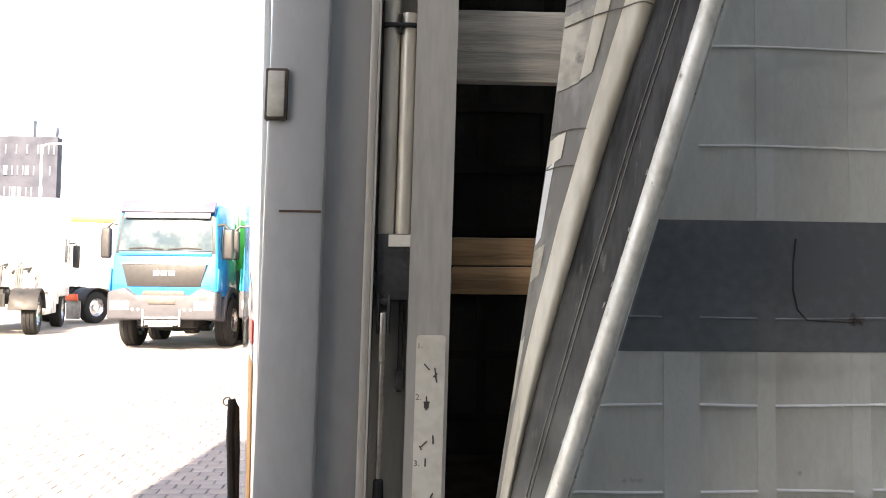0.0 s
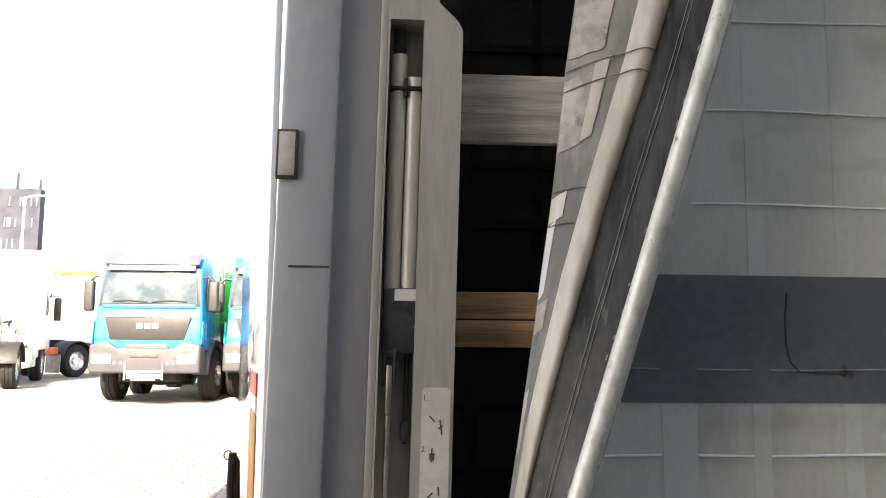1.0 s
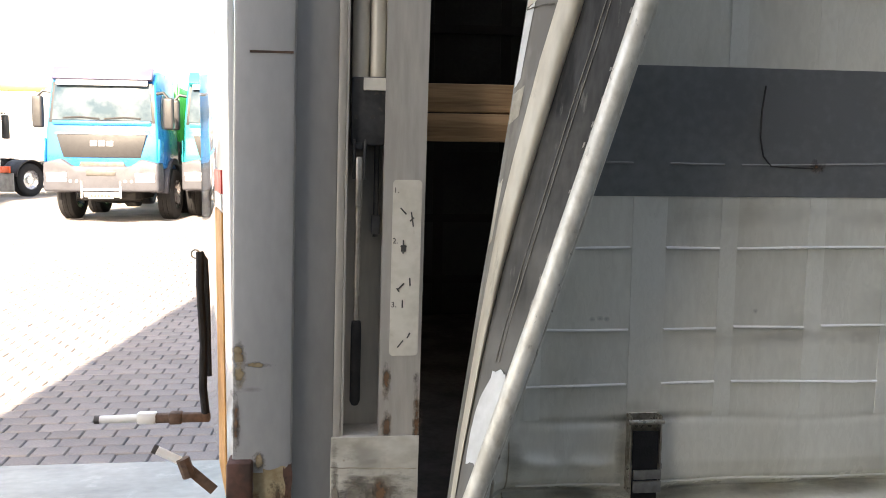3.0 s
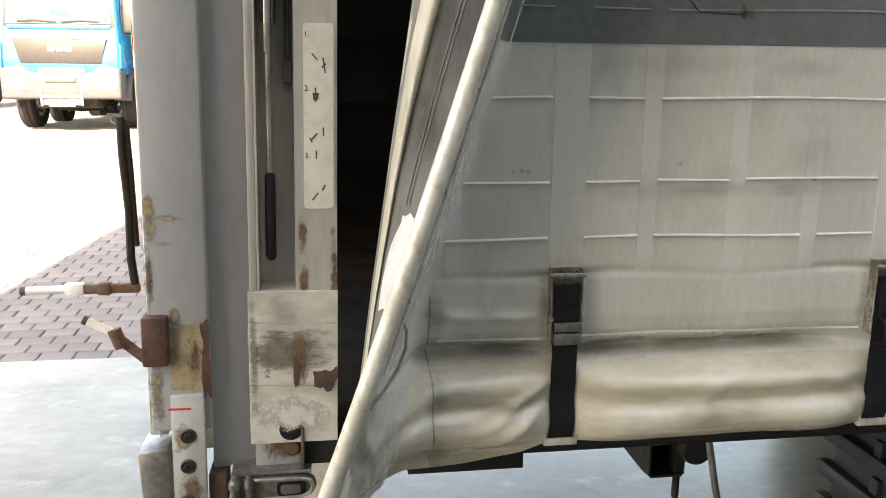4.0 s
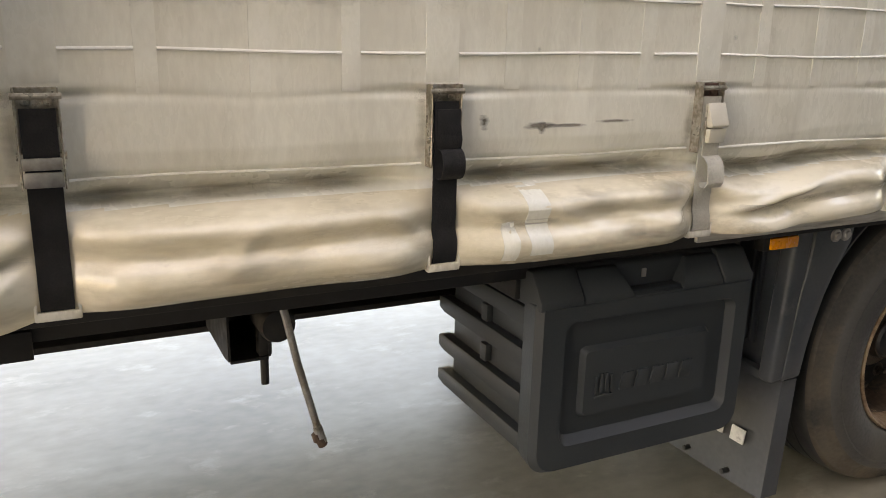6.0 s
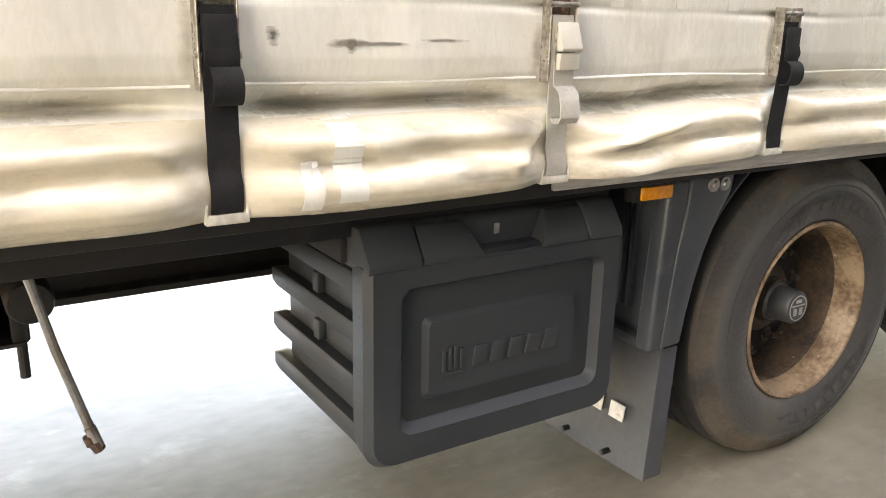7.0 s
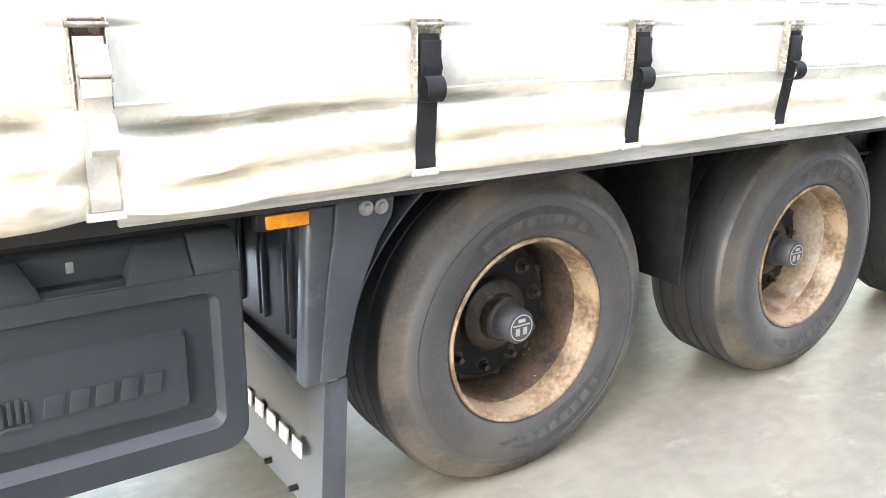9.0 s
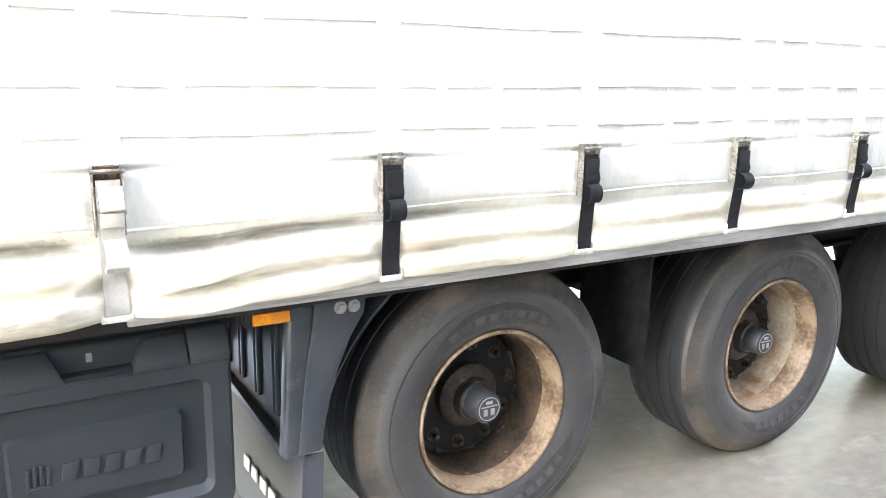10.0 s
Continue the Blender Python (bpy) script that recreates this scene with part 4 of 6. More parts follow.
flake(0.528, 0.538, 1.06, 1.122, -0.0196, M_REDRUST, side_pillar, "rust_patch", rag=0.004, seed=4.4, top=0.006)
part("gas_tube", leaning(tube([(0.4895, 0.02, 1.885), (0.4895, 0.02, 2.335)], 0.0152, 20)), M_TUBE, side_pillar, "long zinc tensioner tube")
part("tube_cap", leaning(join(tube([(0.489, 0.02, 2.335), (0.489, 0.02, 2.385)], 0.0115, 16), tube([(0.489, 0.02, 2.318), (0.489, 0.02, 2.323)], 0.0145, 16), tube([(0.489, 0.02, 2.298), (0.489, 0.02, 2.303)], 0.0145, 16))), M_DARKBOX, side_pillar)
part("gas_tube", leaning(tube([(0.520, 0.02, 1.885), (0.5205, 0.02, 2.29)], 0.0146, 20)), M_TUBE, side_pillar, "long zinc tensioner tube")
part("clamp", leaning(join(box(0.474, 0.534, 0.0, 0.035, 2.262, 2.270, 0.002), tube([(0.504, 0.005, 2.25), (0.504, 0.005, 2.285)], 0.004, 8))), M_DARKBOX, side_pillar)
part("gearbox", leaning(box(0.4745, 0.536, 0.002, 0.05, 1.765, 1.885, 0.004)), M_GEAR, side_pillar, "dark grey steel tensioner gearbox")
part("label_plate", leaning(box(0.495, 0.535, -0.002, 0.001, 1.861, 1.883, 0.001, 1)), M_PLATE, side_pillar)
for x in (0.483, 0.512):
    part("rivet", leaning(tube([(x, 0.003, 1.815), (x, -0.001, 1.815)], 0.004, 10)), M_INK, side_pillar)
part("clevis", leaning(join(box(0.478, 0.4835, -0.004, 0.03, 1.705, 1.775, 0.002), box(0.497, 0.5025, -0.004, 0.03, 1.705, 1.775, 0.002), box(0.478, 0.503, 0.0, 0.03, 1.758, 1.77, 0.002))), M_GEAR, side_pillar)
part("link", leaning(box(0.484, 0.4965, -0.006, 0.012, 1.655, 1.745, 0.004)), M_STEEL, side_pillar)
part("lever", leaning(tube([(0.490, 0.004, 1.66), (0.490, 0.006, 1.45)], 0.0055, 14)), M_STEEL, side_pillar, "steel ratchet lever")
part("grip", leaning(lathe([(0.0, 1.29), (0.006, 1.292), (0.0095, 1.30), (0.0095, 1.43), (0.0085, 1.447), (0.0055, 1.449)], "z", 18, (0.4905, 0.006, 0))), M_STRAP, side_pillar, "black rubber grip")
part("side_rod", leaning(join(tube([(0.522, 0.03, 1.765), (0.522, 0.03, 1.6)], 0.005, 10), box(0.514, 0.53, 0.02, 0.04, 1.605, 1.64, 0.002))), M_GEAR, side_pillar)

# operating instructions on the pillar
part("instruction_plate", leaning(prism(rounded(0.5505, 0.602, 1.388, 1.705, 0.007), "y", -0.0165, -0.0135)), M_PLATE, side_pillar, "yellowed instruction plate with worn sketches")


def lettering(text, size, x, y, z, m, parent, name, rx=90, rz=0):
    cu = bpy.data.curves.new(name, 'FONT')
    cu.body, cu.size, cu.extrude = text, size, 0.0004
    cu.align_x = 'CENTER'
    tmp = bpy.data.objects.new(name, cu)
    me = bpy.data.meshes.new_from_object(tmp)
    bpy.data.objects.remove(tmp)
    me.transform(pose(x, y, z, rx, 0, rz))
    me.materials.append(m)
    ob = new(name, me)
    ob.parent = parent
    return ob


for txt, z in (("1.", 1.69), ("2.", 1.60), ("3.", 1.485)):
    lettering(txt, 0.014, lean(0.5565, z), -0.0171, z - 0.008, M_INK, side_pillar, "numeral")
marks = [((0.565, 1.655), (0.575, 1.644)), ((0.582, 1.632), (0.589, 1.638)), ((0.584, 1.648), (0.588, 1.622)), ((0.566, 1.587), (0.577, 1.587)), ((0.571, 1.598), (0.571, 1.574)),
         ((0.564, 1.51), (0.574, 1.52)), ((0.561, 1.512), (0.565, 1.505)), ((0.584, 1.53), (0.585, 1.515)), ((0.572, 1.49), (0.572, 1.476)), ((0.565, 1.403), (0.575, 1.416)), ((0.582, 1.42), (0.587, 1.43))]
for (xa, za), (xb, zb) in marks:
    part("sketch_line", leaning(tube([(xa, -0.0168, za), (xb, -0.0168, zb)], 0.0013, 6)), M_INK, side_pillar)
part("sketch_block", leaning(box(0.567, 0.5755, -0.0175, -0.016, 1.577, 1.589)), M_INK, side_pillar)

# fittings on the post
part("marker_lamp", leaning(join(box(0.269, 0.308, -0.02, 0.0, 2.083, 2.175, 0.002))), M_MARKF, trailer, "dark rusty frame of a side marker")
part("marker_face", leaning(box(0.2735, 0.3035, -0.0225, -0.018, 2.088, 2.170, 0.002)), M_RUSTY, trailer, "chipped cream marker face")
part("rust_scratch", leaning(box(0.30, 0.374, -0.0115, -0.0095, 1.9195, 1.9235)), M_RUST, trailer)
part("post_bracket", leaning(box(0.265, 0.310, -0.03, 0.02, 1.108, 1.2, 0.005)), M_REDRUST, trailer, "brown rusty steel bracket")
part("bolt_strap", leaning(box(0.308, 0.368, -0.02, -0.006, 0.815, 1.05, 0.004)), M_TAB, trailer, "grey-painted steel tab bolted to the post")
for x, z in ((0.338, 0.970), (0.336, 0.910), (0.333, 0.839)):
    b = part("bolt", leaning(lathe([(0.0, -0.030), (0.0065, -0.030), (0.0075, -0.0275), (0.0075, -0.024), (0.0, -0.024)], "y", 6, (x, 0, z))), M_DARKBOX, trailer, "dark bolt with a rusty washer")
    part("washer", leaning(lathe([(0.0, -0.0255), (0.0075, -0.0255), (0.0085, -0.0235), (0.0125, -0.0245), (0.0145, -0.022), (0.0145, -0.0195), (0.0, -0.0195)], "y", 20, (x, 0, z))), M_HUB, b)
part("post_leg", leaning(join(box(0.266, 0.300, 0.0, 0.06, 0.965, 1.11, 0.004), box(0.284, 0.288, -0.006, 0.01, 0.965, 1.11, 0.001, 1))), M_TAB, trailer, "narrow rust-streaked leg below the bracket")
flake(0.270, 0.283, 0.985, 1.105, -0.0006, M_OCHREP, trailer, rag=0.004, seed=8.8)
part("buffer", leaning(prism([(0.245, 0.94), (0.30, 0.945), (0.305, 0.815), (0.29, 0.815), (0.25, 0.85)], "y", -0.02, 0.12, 0.006)), M_STEEL, trailer, "dented steel corner buffer")
part("red_line", leaning(box(0.305, 0.345, -0.0215, -0.0195, 1.022, 1.0255)), M_RED, trailer)
lx0, lx1, lz0, lz1 = 0.412, 0.570, 0.832, 0.884
latch_body = prism([(lx0, lz0), (lx1 - 0.024, lz0 + 0.006), (lx1 - 0.008, lz0 + 0.013), (lx1, lz0 + 0.028), (lx1 - 0.006, lz1 - 0.008), (lx1 - 0.022, lz1 - 0.002), (lx0, lz1)], "y", -0.030, -0.010, 0.004)
latch = part("latch", leaning(latch_body), M_GEARW, trailer, "worn steel toggle latch under the pillar")
part("latch_rim", leaning(tube([(lx0 + 0.03, -0.031, lz0 + 0.006), (lx1 - 0.028, -0.031, lz0 + 0.010), (lx1 - 0.012, -0.031, lz0 + 0.018), (lx1 - 0.007, -0.031, lz0 + 0.029), (lx1 - 0.012, -0.031, lz1 - 0.010), (lx1 - 0.026, -0.031, lz1 - 0.006), (lx0 + 0.03, -0.031, lz1 - 0.005)], 0.004, 8)), M_STEEL, latch)
# black plate laid on the latch, painting its window as a dark opening
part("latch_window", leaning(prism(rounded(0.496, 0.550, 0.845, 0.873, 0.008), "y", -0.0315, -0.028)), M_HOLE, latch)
part("latch_tongue", leaning(prism(rounded(0.503, 0.540, 0.849, 0.868, 0.005), "y", -0.0345, -0.030, 0.001)), M_GEARW, latch)
part("latch_plate", leaning(box(0.412, 0.56, -0.024, 0.06, 0.8845, 0.892, 0.002)), M_STEEL, latch)
for x, r in ((0.420, 0.012), (0.446, 0.010)):
    part("latch_stud", leaning(lathe([(0.0, 0.826), (r, 0.826), (r + 0.001, 0.836), (r * 0.7, 0.84), (r * 0.7, 0.866), (r, 0.869), (r, 0.880), (r * 0.6, 0.886), (r * 0.6, 0.897), (0.0, 0.899)], "z", 16, (x, -0.036, 0))), M_GEARW, latch)
part("foot_block", leaning(box(0.368, 0.402, -0.004, 0.06, 0.812, 0.884, 0.006)), M_RUST, trailer, "rusty block beside the latch")
# no cut-out: a black disc paints the shade of the notch
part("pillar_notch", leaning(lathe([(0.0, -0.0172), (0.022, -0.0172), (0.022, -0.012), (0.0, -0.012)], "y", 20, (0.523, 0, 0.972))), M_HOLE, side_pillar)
part("pillar_pivot", leaning(box(0.455, 0.54, 0.004, 0.05, 0.882, 0.958, 0.004)), M_POST, trailer, "pillar pivot block")
part("pivot_bolt", leaning(lathe([(0.0, -0.010), (0.012, -0.010), (0.014, -0.004), (0.019, -0.002), (0.02, 0.006), (0.0, 0.006)], "y", 14, (0.524, 0, 0.93))), M_RUST, trailer, "rusty pivot bolt")
part("pivot_guard", leaning(box(0.541, 0.547, -0.022, 0.05, 0.882, 0.975, 0.002)), M_RUST, trailer)
smear(0.46, 0.545, 0.885, 0.96, 0.002, D_RUST, trailer)
smear(0.308, 0.368, 0.815, 0.90, -0.0212, D_RUST, trailer)
smear(0.308, 0.345, 0.93, 1.0, -0.0212, D_OCHRE, trailer)
part("sill_end", box(0.53, 0.80, 0.0, 0.08, 0.89, 0.955, 0.004), M_CHASSIS, trailer)

# ---------------------------------------------------------------- body shell
part("roof", box(REAR, FRONT, -0.02, FAR, ROOF, ROOF + 0.06, 0.01), M_WHITE, trailer, "white tarpaulin roof")
part("top_rail", box(0.64, FRONT, 0.02, 0.14, 3.75, ROOF, 0.005), M_POST, trailer)
part("headboard", box(FRONT - 0.08, FRONT, 0, FAR, 0.95, ROOF), M_WHITE, trailer, "white headboard")
# load floor and far curtain coloured near-black, painting in the unlit inside
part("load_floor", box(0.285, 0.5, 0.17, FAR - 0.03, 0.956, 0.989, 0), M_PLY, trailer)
part("load_floor", box(0.5, FRONT - 0.08, 0.06, FAR - 0.03, 0.955, 0.99, 0), M_PLY, trailer, "plywood load floor, coloured dark as unlit")
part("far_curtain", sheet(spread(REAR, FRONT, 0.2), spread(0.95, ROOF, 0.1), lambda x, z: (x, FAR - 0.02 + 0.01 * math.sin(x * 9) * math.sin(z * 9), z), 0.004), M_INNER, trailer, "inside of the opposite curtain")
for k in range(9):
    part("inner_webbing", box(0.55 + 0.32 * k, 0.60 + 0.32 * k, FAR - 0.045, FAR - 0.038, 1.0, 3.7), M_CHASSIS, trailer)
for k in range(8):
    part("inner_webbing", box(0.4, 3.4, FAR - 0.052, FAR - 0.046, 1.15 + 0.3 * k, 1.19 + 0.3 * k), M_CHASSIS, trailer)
for z0, z1, m, lab in ((2.19, 2.331, M_WOODG, "weathered grey side slat"), (1.777, 1.83, M_WOODB, "brown wooden side slat"), (1.8325, 1.886, M_WOODB, "brown wooden side slat")):
    part("side_slat", box(0.62, 3.4, 0.10, 0.128, z0, z1, 0.003), m, trailer, lab)
part("side_rave", box(0.80, FRONT, 0.006, 0.05, 0.892, 0.938, 0.005), M_CHASSIS, trailer, "dirty black side rave")
part("sub_beam", box(0.80, 2.60, 0.10, 0.15, 0.835, 0.945, 0.004), M_CHASSIS, trailer)
part("rave_flange", box(2.35, FRONT, -0.004, 0.0115, 0.905, 0.948, 0.004), M_RAIL, trailer, "galvanised rail dirty along its lip")
part("rave_plate", box(0.74, 0.985, 0.09, 0.12, 0.808, 0.86, 0.002), M_CHASSIS, trailer)
for y in (0.72, 1.72):
    beam = part("main_beam", box(0.6, FRONT, y, y + 0.012, 0.615, 0.935), M_CHASSIS, trailer, "black chassis beam")
    part("lower_flange", box(0.6, FRONT, y - 0.06, y + 0.07, 0.60, 0.615), M_CHASSIS, beam)
    part("upper_flange", box(0.6, FRONT, y - 0.06, y + 0.07, 0.935, 0.95), M_CHASSIS, beam)
part("side_rave", box(0.80, FRONT, FAR - 0.1, FAR - 0.01, 0.855, 0.95), M_CHASSIS, trailer)
for k in range(24):
    part("cross_member", box(0.9 + 0.55 * k, 0.96 + 0.55 * k, 0.1, FAR - 0.1, 0.88, 0.945), M_CHASSIS, trailer)
part("rear_bumper_beam", box(0.30, 0.42, 0.15, 2.35, 0.86, 0.955, 0.01), M_RUSTY, trailer)
bracket = part("winch_bracket", join(prism([(0.25, 0.885), (0.25, 0.682), (0.29, 0.676), (0.50, 0.676), (0.50, 0.885)], "x", 1.336, 1.341), prism([(0.25, 0.885), (0.25, 0.682), (0.50, 0.676), (0.50, 0.885)], "x", 1.421, 1.426),
     box(1.341, 1.421, 0.25, 0.50, 0.676, 0.682), box(1.341, 1.421, 0.495, 0.50, 0.682, 0.742), box(1.341, 1.421, 0.495, 0.50, 0.772, 0.885), box(1.341, 1.421, 0.25, 0.255, 0.80, 0.885, 0.002)), M_CHASSIS, trailer, "open black winch bracket under the sill")
part("drum", lathe([(0.0, 0.20), (0.034, 0.20), (0.038, 0.21), (0.038, 0.30), (0.0, 0.30)], "y", 20, (1.432, 0, 0.765)), M_CHASSIS, bracket)
part("pin", join(tube([(1.416, 0.27, 0.74), (1.416, 0.27, 0.612)], 0.009, 10), box(1.402, 1.430, 0.255, 0.285, 0.682, 0.74, 0.003)), M_CHASSIS, bracket)
part("link", join(box(1.352, 1.366, 0.2, 0.24, 0.84, 0.885, 0.003), box(1.384, 1.398, 0.2, 0.24, 0.835, 0.885, 0.003)), M_RUST, bracket)
part("hanging_rod", join(tube([(1.42, 0.15, 0.86), (1.434, 0.15, 0.80), (1.455, 0.15, 0.70), (1.50, 0.15, 0.525)], 0.008, 10), tube([(1.493, 0.15, 0.552), (1.505, 0.15, 0.512)], 0.010, 10)), M_STEEL, trailer, "dangling weathered rod with a knob end")
part("rod_knob", join(tube([(1.489, 0.15, 0.534), (1.494, 0.15, 0.517)], 0.009, 10), tube([(1.498, 0.15, 0.522), (1.506, 0.15, 0.505)], 0.011, 10)), M_RUST, trailer, "rusty knob at the rod's end")
part("air_tank", lathe([(0.0, 0.9), (0.1, 0.92), (0.14, 0.98), (0.14, 1.5), (0.1, 1.56), (0.0, 1.58)], "y", 24, (2.9, 0.0, 0.62)), M_CHASSIS, trailer)

# ---------------------------------------------------------------- rear door, slightly ajar
door = thing("rear_door", (0.262, 0.125, 0), "white rear door standing slightly ajar with lock-rod handles", "door", kind="")
DT = pose(0, 0, 0, 0, 0, 12.6)


def on_door(bm):
    bmesh.ops.transform(bm, matrix=DT, verts=bm.verts)
    return bm


leaf = part("leaf", on_door(box(-0.014, 0.0, 0.0, 1.19, 0.98, 3.85, 0.004)), M_DOOR, door, "glossy white aluminium door leaf")
part("edge_trim", on_door(box(-0.0175, -0.0135, 0.18, 0.40, 1.0, 1.625, 0.001, 1)), M_ORWOOD, door, "orange-brown stripe")
part("marking", on_door(box(-0.0175, -0.0135, 0.18, 0.40, 1.665, 1.715)), M_RED, door, "red reflective marking")
part("marking", on_door(box(-0.0175, -0.0135, 0.18, 0.40, 1.63, 1.662)), M_WHITE, door, "white reflective marking")
far_leaf = part("far_leaf", box(-0.02, 0.015, 1.19, 2.35, 0.98, 3.85, 0.006), M_WHITE, door, "white aluminium door leaf, closed")

# lock handles standing out from the lower door
h1 = part("lock_handle", join(tube([(-0.118, 0.5, 1.118), (-0.02, 0.5, 1.12)], 0.0095, 12), box(-0.03, 0.015, 0.488, 0.512, 1.106, 1.134, 0.005)), M_WHITE, trailer, "white-painted lock handle standing out")
part("handle_bracket", join(box(0.01, 0.14, 0.49, 0.51, 1.108, 1.13, 0.004), box(0.045, 0.075, 0.486, 0.514, 1.105, 1.133, 0.004)), M_RUST, h1, "rusty handle bracket")
part("handle_tip", tube([(-0.128, 0.5, 1.118), (-0.116, 0.5, 1.118)], 0.0105, 12), M_INK, h1)
h2 = part("lock_handle", tube([(0.012, 0.5, 1.04), (0.065, 0.5, 1.012), (0.075, 0.5, 1.0)], 0.0105, 12), M_WHITE, trailer, "white-painted lock handle hanging askew")
part("handle_bracket", join(tube([(0.07, 0.5, 1.005), (0.145, 0.5, 0.935)], 0.017, 4), tube([(0.075, 0.49, 1.02), (0.09, 0.49, 0.975)], 0.016, 8)), M_RUST, h2, "rusty handle bracket")
part("handle_tip", tube([(0.004, 0.5, 1.044), (0.014, 0.5, 1.039)], 0.0115, 12), M_INK, h2)
part("hanging_strap", join(tube([(0.124, 0.5, 1.52), (0.122, 0.5, 1.44), (0.128, 0.5, 1.3), (0.124, 0.5, 1.19), (0.13, 0.5, 1.12)], 0.010, 8), tube([(0.124, 0.5, 1.52), (0.136, 0.5, 1.5), (0.139, 0.5, 1.4), (0.14, 0.5, 1.22)], 0.006, 8)), M_STRAP, trailer, "black rubber strap looped over a hook")
part("strap_ring", tube([(0.113 + 0.01 * math.cos(a), 0.5, 1.515 + 0.01 * math.sin(a)) for a in [k * 0.524 for k in range(13)]], 0.002, 6), M_STEEL, trailer)
part("warning_board", join(box(0.45, 0.475, 0.30, 0.32, 0.35, 0.83, 0.002)), M_RED, trailer, "red and white warning board edge")
part("warning_board", join(box(0.41, 0.448, 0.30, 0.32, 0.35, 0.83, 0.002)), M_WHITE, trailer, "red and white warning board edge")

# ---------------------------------------------------------------- strap tensioners


def buckle(i, s):
    """A curtain tensioner: frame, lever, webbing and lower hook."""
    grey = i == 2
    web = M_STRAPW if grey else M_STRAP
    hook_z = bottom_z(s) + 0.012
    ys = -0.006
    top = 1.268
    low = curtain_y(s, hook_z)
    root = part("strap_tensioner", join(box(s - 0.031, s - 0.028, ys - 0.022, ys + 0.004, top - 0.15, top, 0.001, 1), box(s + 0.028, s + 0.031, ys - 0.022, ys + 0.004, top - 0.15, top, 0.001, 1),
                box(s - 0.030, s + 0.030, ys + 0.001, ys + 0.004, top - 0.06, top, 0.001, 1)), M_BUCKLE, trailer, "zinc strap tensioner with grey webbing" if grey else "zinc strap tensioner with black webbing")
    root["group"] = "strap tensioners"
    part("pin", tube([(s - 0.034, ys - 0.02, top - 0.012), (s + 0.034, ys - 0.02, top - 0.012)], 0.005, 10), M_BUCKLE, root)
    part("pin", tube([(s - 0.034, ys - 0.014, top - 0.10), (s + 0.034, ys - 0.014, top - 0.10)], 0.006, 10), M_BUCKLE, root)
    for sx in (-0.015, 0.015):
        part("rivet", lathe([(0.0, ys - 0.005), (0.006, ys - 0.004), (0.007, ys), (0.0, ys)], "y", 10, (s + sx, 0, top - 0.022)), M_RUST if grey else M_BUCKLE, root)
    if grey:
        part("mount_plate", box(s - 0.027, s + 0.027, ys - 0.006, ys - 0.002, top - 0.045, top - 0.003, 0.001, 1), M_REDRUST, root, "rust-stained mounting plate")
        for sx in (-0.013, 0.013):
            part("rivet", lathe([(0.0, ys - 0.013), (0.007, ys - 0.012), (0.009, ys - 0.006), (0.0, ys - 0.006)], "y", 12, (s + sx, 0, top - 0.022)), M_RUST, root)
    zs = spread(hook_z, top - 0.03, 0.015)

    def web_f(u, z):
        y = min(low - 0.006, -0.012) + (ys - 0.02 - min(low - 0.006, -0.012)) * smoothstep(hook_z, top - 0.12, z)
        return (s + u, min(y, curtain_y(s - 0.025, z) - 0.005, curtain_y(s + 0.025, z) - 0.005, curtain_y(s, z) - 0.005), z)
    part("webbing", sheet([-0.0245, 0, 0.0245], zs, web_f, 0.003), web, root)
    if i == 0:
        for z0, z1 in ((1.150, 1.168), (1.124, 1.147)):
            part("lever", box(s - 0.027, s + 0.027, ys - 0.036, ys - 0.03, z0, z1, 0.002), M_STEEL, root, "bare steel lever")
    else:
        # the free end of the webbing, looped over the lever
        turn = 1.6 + 0.35 * ((i * 37) % 5) / 5
        loop = []
        for k in range(13):
            a = -1.5 + turn * 2.2 * k / 12
            loop.append((ys - 0.028 - 0.022 * math.cos(a) * (1 if i < 5 else 1.3), 1.125 - 0.028 * math.sin(a)))
        loop = [(ys - 0.024, 1.20), (ys - 0.034, 1.17)] + loop
        if grey:
            loop = [(ys - 0.024, 1.16), (ys - 0.026, 1.112), (ys - 0.034, 1.108), (ys - 0.044, 1.098), (ys - 0.050, 1.075), (ys - 0.051, 1.055), (ys - 0.044, 1.044), (ys - 0.030, 1.043), (ys - 0.024, 1.052)]
        part("webbing_loop", sheet([-0.0225, 0, 0.0225], list(range(len(loop))), lambda u, k: (s + u + 0.004, *loop[k]), 0.003), web, root, "free end of the webbing looped over")
        part("lever", box(s - 0.024, s + 0.024, ys - 0.031, ys - 0.027, 1.155, 1.225, 0.002), M_STRAP if not grey else M_BUCKLE, root)
        if grey:
            part("lever", prism([(ys - 0.026, 1.224), (ys - 0.031, 1.226), (ys - 0.050, 1.179), (ys - 0.046, 1.174), (ys - 0.032, 1.174)], "x", s - 0.021, s + 0.027, 0.002), M_PLATE, root, "pale lever plate")
            part("lever", prism([(ys - 0.030, 1.171), (ys - 0.044, 1.171), (ys - 0.042, 1.141), (ys - 0.030, 1.141)], "x", s - 0.021, s + 0.025, 0.002), M_PLATE, root, "pale lever plate")
    part("hook", join(box(s - 0.034, s + 0.034, low - 0.012, low + 0.004, hook_z - 0.017, hook_z - 0.001, 0.003), box(s - 0.034, s - 0.029, low - 0.012, low - 0.004, hook_z - 0.01, hook_z + 0.016, 0.001, 1), box(s + 0.029, s + 0.034, low - 0.012, low - 0.004, hook_z - 0.01, hook_z + 0.016, 0.001, 1)), M_POLE, root, "flat zinc rail hook")


for i, s in enumerate(STRAPS):
    buckle(i, s)

# ---------------------------------------------------------------- tool box


